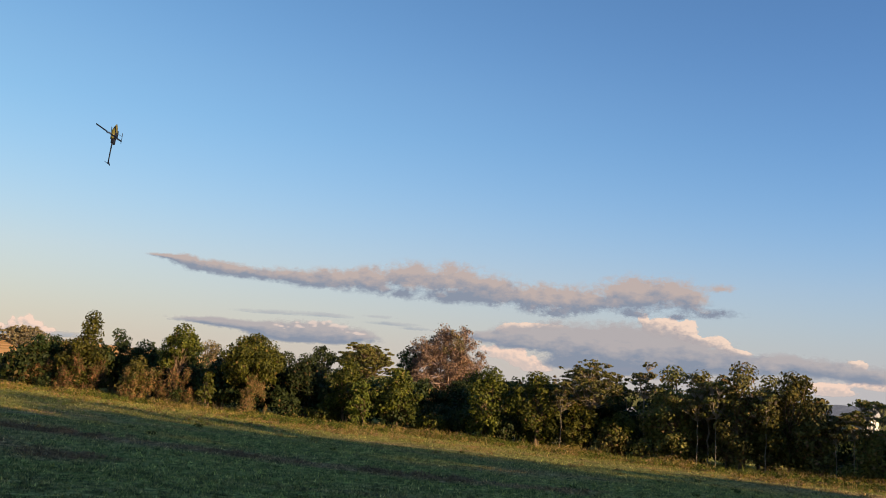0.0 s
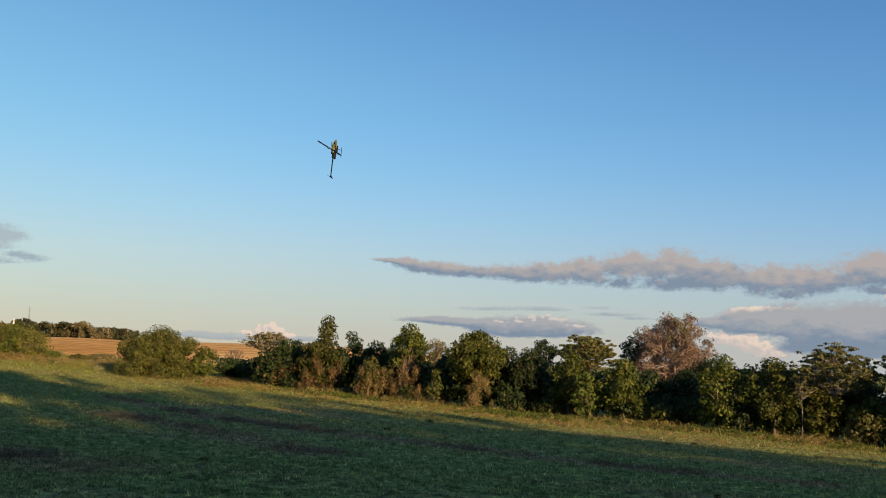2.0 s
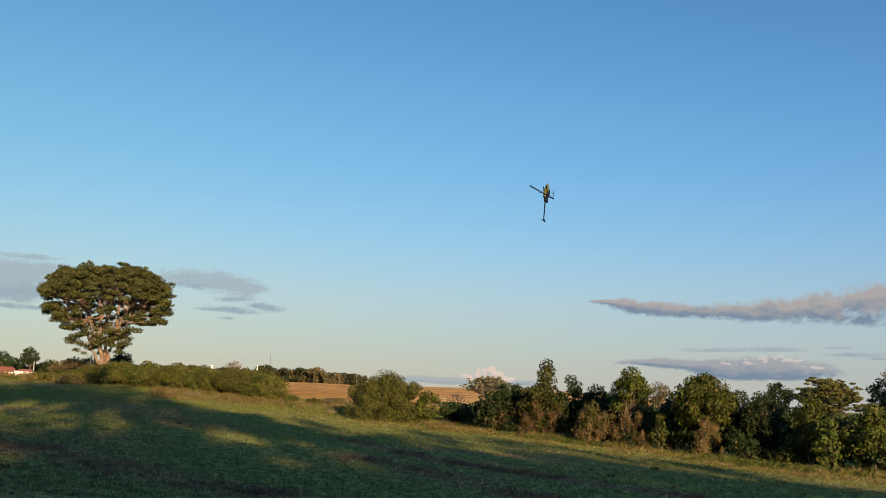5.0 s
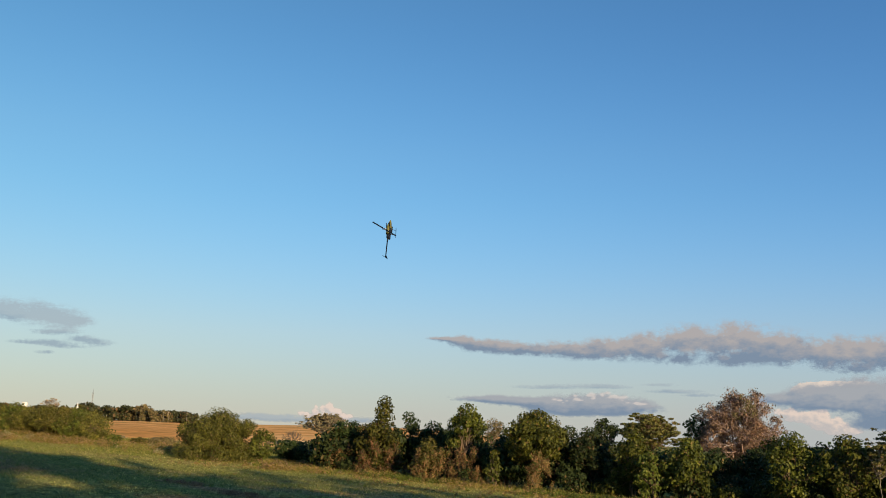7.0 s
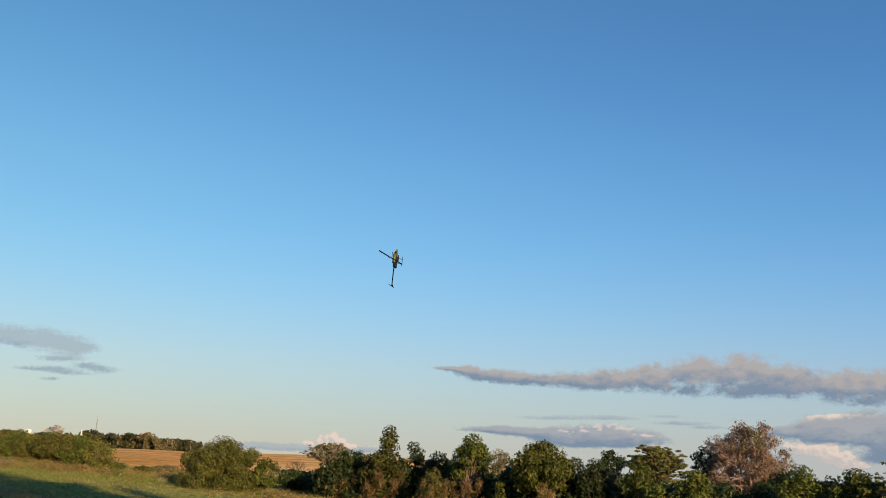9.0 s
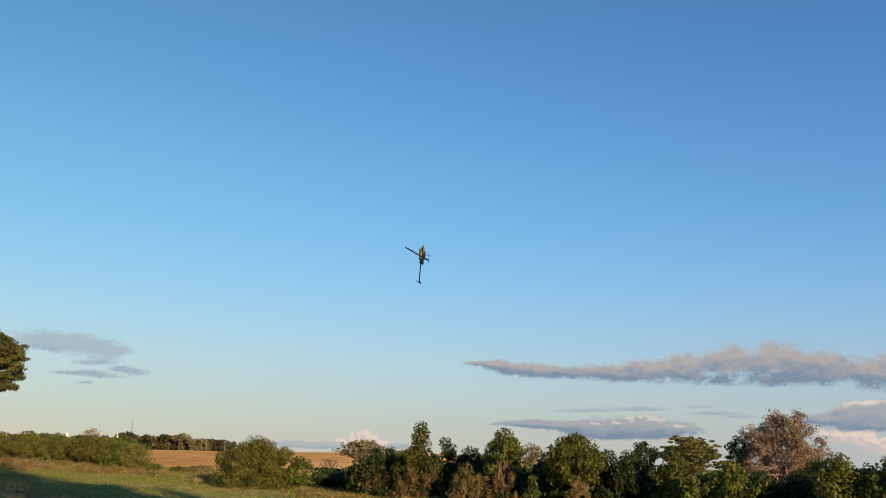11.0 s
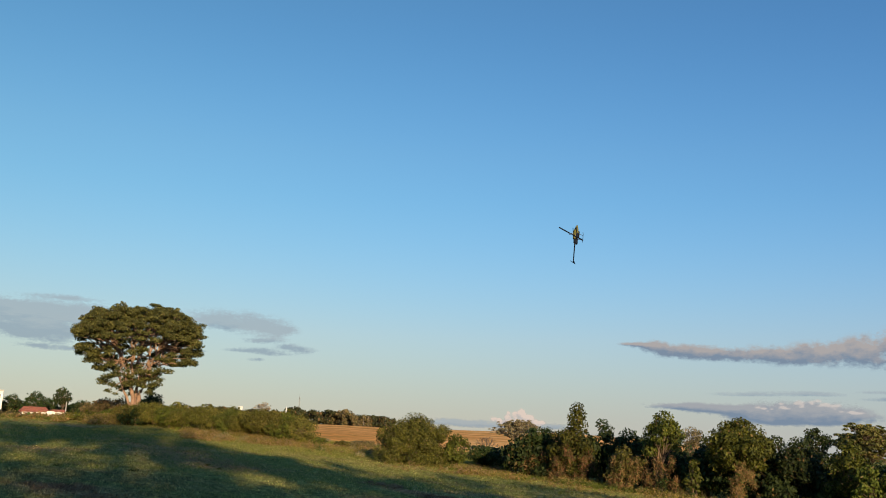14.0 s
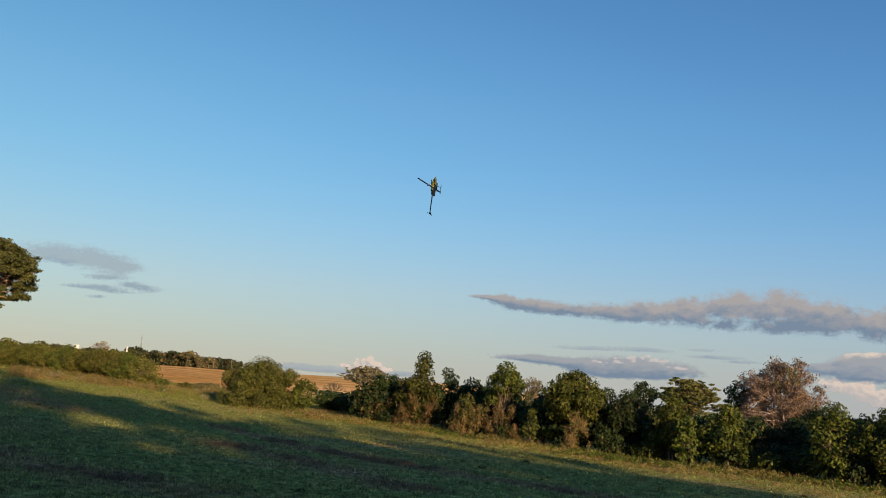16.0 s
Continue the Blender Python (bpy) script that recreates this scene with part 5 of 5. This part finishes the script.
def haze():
    """Glowing sheet of pale haze that thins out upwards, before the low sky."""
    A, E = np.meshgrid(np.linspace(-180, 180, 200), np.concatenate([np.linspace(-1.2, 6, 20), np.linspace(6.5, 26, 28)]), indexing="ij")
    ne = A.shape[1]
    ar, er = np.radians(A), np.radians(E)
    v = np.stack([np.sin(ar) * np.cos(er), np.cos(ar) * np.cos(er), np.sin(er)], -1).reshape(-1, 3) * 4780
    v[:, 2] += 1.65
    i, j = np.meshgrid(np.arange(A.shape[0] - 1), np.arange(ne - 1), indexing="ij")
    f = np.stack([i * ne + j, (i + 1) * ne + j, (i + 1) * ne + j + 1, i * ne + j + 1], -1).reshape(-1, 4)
    m, t, b = shader("glow_haze")
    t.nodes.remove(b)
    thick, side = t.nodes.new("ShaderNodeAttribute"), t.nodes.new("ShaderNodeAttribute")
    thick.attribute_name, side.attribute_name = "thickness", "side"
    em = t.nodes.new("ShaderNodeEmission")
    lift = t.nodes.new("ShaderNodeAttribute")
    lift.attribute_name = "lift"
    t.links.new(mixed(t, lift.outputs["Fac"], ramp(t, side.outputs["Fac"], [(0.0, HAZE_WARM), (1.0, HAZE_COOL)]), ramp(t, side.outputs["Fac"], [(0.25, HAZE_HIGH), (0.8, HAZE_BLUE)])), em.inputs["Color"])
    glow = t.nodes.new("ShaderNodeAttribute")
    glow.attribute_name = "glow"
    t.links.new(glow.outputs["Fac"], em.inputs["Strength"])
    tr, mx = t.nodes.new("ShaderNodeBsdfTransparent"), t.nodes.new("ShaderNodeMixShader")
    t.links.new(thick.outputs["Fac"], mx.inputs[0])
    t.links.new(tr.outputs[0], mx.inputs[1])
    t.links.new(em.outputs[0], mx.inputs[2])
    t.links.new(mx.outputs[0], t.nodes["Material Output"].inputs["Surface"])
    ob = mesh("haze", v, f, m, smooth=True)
    # towards the sun, out of view, the sheet glows more: added warm fill
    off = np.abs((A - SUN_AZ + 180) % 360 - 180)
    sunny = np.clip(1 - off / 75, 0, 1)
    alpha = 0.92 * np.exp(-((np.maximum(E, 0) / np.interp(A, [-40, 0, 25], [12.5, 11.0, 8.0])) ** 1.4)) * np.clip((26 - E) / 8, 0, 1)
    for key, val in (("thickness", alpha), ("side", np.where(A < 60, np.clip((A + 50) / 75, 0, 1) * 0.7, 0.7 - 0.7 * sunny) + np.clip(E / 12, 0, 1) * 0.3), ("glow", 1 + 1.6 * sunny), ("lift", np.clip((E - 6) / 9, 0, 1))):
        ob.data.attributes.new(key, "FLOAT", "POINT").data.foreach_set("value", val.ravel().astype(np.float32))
    return tagged(ob, "glowing sheet of pale evening haze, brighter towards the sun as added fill", "haze", kind="structure")


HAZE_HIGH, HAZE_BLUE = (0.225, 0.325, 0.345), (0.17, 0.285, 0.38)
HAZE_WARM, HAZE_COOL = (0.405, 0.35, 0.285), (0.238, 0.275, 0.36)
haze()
cloud("soft pale pink cloud low over the horizon", [(4.0, 1.05, 1.0, 0.42), (5.4, 0.75, 1.1, 0.55), (6.4, 0.25, 1.0, 0.45), (11.8, 0.3, 1.2, 0.25), (24.8, -0.09, 1.5, 0.38), (27.2, 0.3, 1.2, 0.3)], C_PINK, 4650, heaps=10)
cloud("bright white heaped cloud", [(13.6, 3.5, 0.45, 0.6), (14.4, 3.1, 0.9, 0.58), (15.6, 3.3, 0.9, 0.55), (16.2, 2.7, 0.9, 0.55), (17.0, 2.5, 0.7, 0.36), (18.0, 2.25, 0.85, 0.5), (18.7, 2.0, 0.7, 0.32), (19.4, 1.75, 0.7, 0.24), (25.9, 1.35, 0.55, 0.38), (4.9, 2.6, 1.0, 0.38), (6.4, 2.85, 0.9, 0.22), (7.7, 2.9, 0.9, 0.2)], C_HEAP, 4600, heaps=12)
cloud("broad grey cloud bank with a flat base", [(3.0, 2.0, 1.3, 0.36), (5.2, 2.3, 1.5, 0.56), (7.4, 2.5, 1.9, 0.68), (10.3, 2.4, 2.3, 0.86), (12.8, 2.5, 2.1, 0.86), (6.1, 1.65, 2.9, 0.55), (9.6, 1.5, 3.0, 0.68), (13.9, 1.75, 3.0, 0.86), (17.0, 1.55, 2.3, 0.86), (19.6, 1.0, 2.3, 0.6), (22.0, 1.25, 1.8, 0.6), (11.1, 0.85, 3.4, 0.5), (9.5, 0.5, 2.3, 0.45), (13.0, 0.25, 3.0, 0.45), (15.6, 0.7, 3.4, 0.56), (24.0, 1.0, 2.2, 0.6), (26.6, 0.7, 1.9, 0.6), (29.5, 0.6, 2.2, 0.6)], C_BANK, 4550)
cloud("long grey cloud with pinkish sunlit tops", [(-18.2, 5.78, 0.7, 0.1), (-17.5, 5.7, 0.8, 0.16), (-16.7, 5.6, 0.9, 0.4), (-15.5, 5.3, 1.3, 0.46), (-13.6, 5.2, 1.5, 0.46), (-11.8, 5.1, 1.5, 0.42), (-10.0, 5.05, 1.5, 0.5), (-8.1, 5.0, 1.7, 0.65), (-6.2, 5.05, 1.5, 0.7), (-4.7, 5.2, 1.1, 0.84), (-3.0, 5.45, 1.3, 0.9), (-1.9, 5.85, 0.8, 0.7), (0.9, 6.0, 1.7, 0.75), (-0.2, 5.2, 1.5, 0.68), (-2.6, 4.45, 1.4, 0.45), (0.6, 4.4, 1.9, 0.45), (2.5, 5.15, 1.5, 0.84), (4.0, 4.8, 1.5, 0.98), (6.0, 4.7, 1.5, 0.95), (8.1, 4.75, 1.7, 0.9), (9.8, 4.5, 1.4, 0.68), (7.7, 3.75, 1.1, 0.34), (11.7, 5.2, 1.6, 1.02), (13.5, 5.1, 1.6, 1.12), (15.2, 5.5, 1.6, 0.84), (16.4, 4.9, 0.9, 0.84), (17.8, 4.2, 1.4, 0.34), (18.3, 5.8, 0.8, 0.26), (12.8, 3.95, 0.95, 0.26), (15.6, 3.85, 0.6, 0.2)], C_LONG, 4500, step=0.13)
cloud("low grey cloud with pale tops", [(-15.5, 1.85, 1.9, 0.22), (-13.7, 1.75, 1.7, 0.3), (-11.9, 1.6, 1.7, 0.4), (-10.1, 1.5, 1.7, 0.54), (-8.6, 1.65, 1.5, 0.66), (-6.8, 1.7, 1.5, 0.54), (-5.4, 1.5, 1.3, 0.38), (-9.7, 1.1, 2.3, 0.36), (-6.7, 1.15, 2.3, 0.36)], C_BANK, 4580)
cloud("puffy pale tops of the low grey cloud", [(-10.2, 1.8, 0.5, 0.2), (-9.2, 1.95, 0.55, 0.24), (-8.2, 2.1, 0.55, 0.26), (-7.2, 2.15, 0.5, 0.24), (-6.3, 1.95, 0.6, 0.24), (-5.4, 1.7, 0.6, 0.2)], C_PUFF, 4576, heaps=5, step=0.06)
cloud("thin grey streak of cloud", [(-11.3, 2.67, 1.7, 0.13), (-8.7, 2.75, 1.9, 0.16), (-6.8, 2.7, 1.1, 0.12), (-3.8, 2.86, 0.95, 0.11), (-3.0, 2.45, 1.5, 0.13), (-1.2, 2.2, 1.1, 0.12)], C_THIN, 4590, step=0.06)
cloud("ragged blue-grey cloud beside the tall tree", [(-49.8, 6.0, 2.3, 0.6), (-45.7, 6.45, 1.7, 0.6), (-43.9, 6.35, 1.7, 0.62), (-42.5, 6.2, 1.5, 0.6), (-41.2, 6.0, 0.85, 0.42), (-42.8, 5.27, 0.85, 0.17), (-41.7, 5.4, 0.95, 0.24), (-40.6, 5.0, 0.75, 0.2), (-43.8, 4.64, 0.85, 0.14), (-42.4, 4.63, 0.95, 0.2), (-41.3, 4.5, 0.95, 0.16), (-39.7, 4.75, 0.75, 0.22), (-42.6, 4.08, 0.55, 0.12), (-46.4, 4.44, 0.45, 0.09)], C_THIN, 4520, step=0.11)
cloud("ragged blue-grey cloud behind the tall tree", [(-57.3, 6.4, 1.9, 0.54), (-55.7, 6.3, 1.9, 0.68), (-54.4, 6.0, 1.9, 0.68), (-57.1, 5.5, 1.9, 0.66), (-55.3, 5.3, 1.9, 0.52), (-54.0, 5.0, 1.1, 0.36), (-52.9, 6.5, 1.5, 0.45), (-54.6, 7.2, 1.5, 0.18), (-56.5, 4.85, 1.1, 0.28), (-54.9, 4.6, 1.1, 0.22), (-56.1, 4.25, 0.95, 0.14), (-54.8, 4.15, 1.1, 0.14), (-53.6, 4.2, 0.75, 0.11), (-59.0, 6.15, 1.9, 0.75), (-60.7, 5.85, 2.3, 0.94), (-63.5, 5.9, 2.5, 0.9)], C_THIN, 4538, step=0.11)
cloud("faint blue-grey band of cloud on the horizon", [(-30.5, 0.5, 1.6, 0.2), (-28.6, 0.4, 1.6, 0.24), (-26.6, 0.35, 1.6, 0.22), (-23.5, 0.4, 1.8, 0.2)], C_THIN, 4640)
cloud("small pink heaped cloud on the horizon", [(-26.7, 0.65, 0.5, 0.34), (-26.1, 0.85, 0.5, 0.42), (-25.35, 0.9, 0.55, 0.46), (-24.75, 0.7, 0.5, 0.38), (-24.2, 0.5, 0.4, 0.28)], C_PINK, 4620, heaps=7, step=0.07)


# ---- model helicopter in flight ----
def model_helicopter():
    root = new("model_helicopter")
    # its own axes: x forward, z towards the rotor; it hangs nose up with its tail below
    a, e, d = radians(-21.8), radians(12.8), 28.0
    at = EYE + Vector((math.sin(a) * math.cos(e), math.cos(a) * math.cos(e), math.sin(e))) * d
    right = Vector((math.cos(a), -math.sin(a), 0))
    ahead = Vector((math.sin(a), math.cos(a), 0))
    fwd = (Vector((0, 0, 1)) + right * 0.06 + ahead * 0.3).normalized()
    top = -right * 0.62 - ahead * 0.78
    top = (top - fwd * top.dot(fwd)).normalized()
    side = top.cross(fwd)
    m = Matrix((fwd, side, top)).transposed().to_4x4()
    m.translation = at
    root.matrix_basis = m
    # canopy: a tapered pod lofted along x
    bm = bmesh.new()
    prof = [(-0.12, 0.03, 0.05, 0.0), (-0.06, 0.065, 0.10, 0.0), (0.05, 0.088, 0.13, -0.005), (0.17, 0.088, 0.125, -0.02), (0.29, 0.07, 0.098, -0.035), (0.38, 0.045, 0.062, -0.05), (0.44, 0.022, 0.03, -0.058), (0.465, 0.006, 0.009, -0.06)]
    rings = []
    for x, w, h, z in prof:
        rings.append([bm.verts.new((x, w * 0.8 * math.cos(k * math.pi / 8), z + h * 0.8 * math.sin(k * math.pi / 8))) for k in range(16)])
    for r0, r1 in zip(rings, rings[1:]):
        for k in range(16):
            bm.faces.new((r0[k], r0[(k + 1) % 16], r1[(k + 1) % 16], r1[k]))
    bm.faces.new(rings[0])
    bm.faces.new(rings[-1])
    canopy = part("canopy", bm, CANOPY_PAINT, root, "yellow-green canopy with a black underside", True)
    bm = box(bmesh.new(), (0.26, 0.125, 0.05), (0.12, 0, -0.12), 0.02)
    part("window_panel", bm, CARBON, canopy)
    for sy in (1, -1):
        part("side_panel", box(bmesh.new(), (0.22, 0.012, 0.10), (0.02, sy * 0.066, -0.01), 0.005), CARBON, canopy)
    for sy in (1, -1):
        part("stripe", box(bmesh.new(), (0.30, 0.01, 0.035), (0.17, sy * 0.069, 0.03), 0.004, pose(0, 0, 0, 0, -12, 0)), CARBON, canopy, "black stripe")
    part("frame", box(bmesh.new(), (0.34, 0.07, 0.16), (-0.08, 0, -0.03), 0.015), CARBON, root)
    v, f = tubes([[((-0.18, 0, 0.0), 0.022), ((-0.55, 0, 0.01), 0.019), ((-0.93, 0, 0.015), 0.016)]], 10)
    mesh("tail_boom", v, f, CARBON, root, smooth=True)
    bm = bmesh.new()
    pts = [(-0.86, 0.0), (-0.92, 0.05), (-0.97, 0.055), (-0.95, 0.0), (-0.98, -0.08), (-0.95, -0.08)]
    lo, hi = [bm.verts.new((x, -0.004, z)) for x, z in pts], [bm.verts.new((x, 0.004, z)) for x, z in pts]
    bm.faces.new(lo)
    bm.faces.new(hi[::-1])
    for k in range(6):
        bm.faces.new((lo[k], hi[k], hi[(k + 1) % 6], lo[(k + 1) % 6]))
    part("tail_fin", bm, CARBON, root)
    for s in (1, -1):
        part("tail_rotor_blade", box(bmesh.new(), (0.02, 0.005, 0.11), (-0.93, 0.035, 0.015 + s * 0.065), 0.002), CARBON, root)
    v, f = tubes([[((0, 0, 0.08), 0.012), ((0, 0, 0.24), 0.01)]], 8)
    mesh("rotor_mast", v, f, ALU, root, smooth=True)
    part("rotor_head", box(bmesh.new(), (0.05, 0.14, 0.035), (0, 0, 0.225), 0.008, pose(0, 0, 0, 0, 0, -18)), ALU, root)
    for s in (0, 180):
        turn = pose(0, 0, 0, 0, 0, s + 52)
        bm = box(bmesh.new(), (0.60, 0.042, 0.006), turn @ Vector((0.37, 0, 0.225)), 0.003, turn)
        part("rotor_blade", bm, CARBON, root)
    for s in (1, -1):
        v, f = tubes([[((-0.13, s * 0.11, -0.245), 0.009), ((0.05, s * 0.11, -0.25), 0.009), ((0.18, s * 0.11, -0.25), 0.009), ((0.23, s * 0.11, -0.235), 0.008)]], 6)
        skid = mesh("skid", v, f, CARBON, root, smooth=True)
        for x in (-0.06, 0.12):
            v, f = tubes([[((x, s * 0.03, -0.10), 0.009), ((x, s * 0.09, -0.16), 0.009), ((x, s * 0.11, -0.245), 0.009)]], 6)
            mesh("strut", v, f, CARBON, skid, smooth=True)
    return tagged(root, "flying model helicopter with a yellow-green canopy and black boom", "helicopter")


model_helicopter()


def sprig(az, d, h, seed):
    root = new("dry_weed")
    root.location = spot(az, d, 0.02)
    rng = np.random.default_rng(seed)
    lines = [bend(rng, (0, 0, 0), (0.05, 0.02, h), 0.006, 0.003)]
    for k in range(5):
        z = h * (0.3 + 0.13 * k)
        lines.append(bend(rng, (0.02, 0, z), (rng.uniform(-0.12, 0.12), rng.uniform(-0.12, 0.12), z + 0.1), 0.005, 0.003, 4))
    v, f = tubes(lines, 4)
    mesh("stem", v, f, BARK_PALE, root)
    v, f = leaves(rng, [l[-1][0] for l in lines], [(0.03, 0.03, 0.03)] * len(lines), 60, 0.02)
    mesh("seed_heads", v, f, LEAF_DRY, root)
    return tagged(root, "single dry pale weed standing in the turf", "weed")


sprig(-40.3, 22, 0.36, 1)
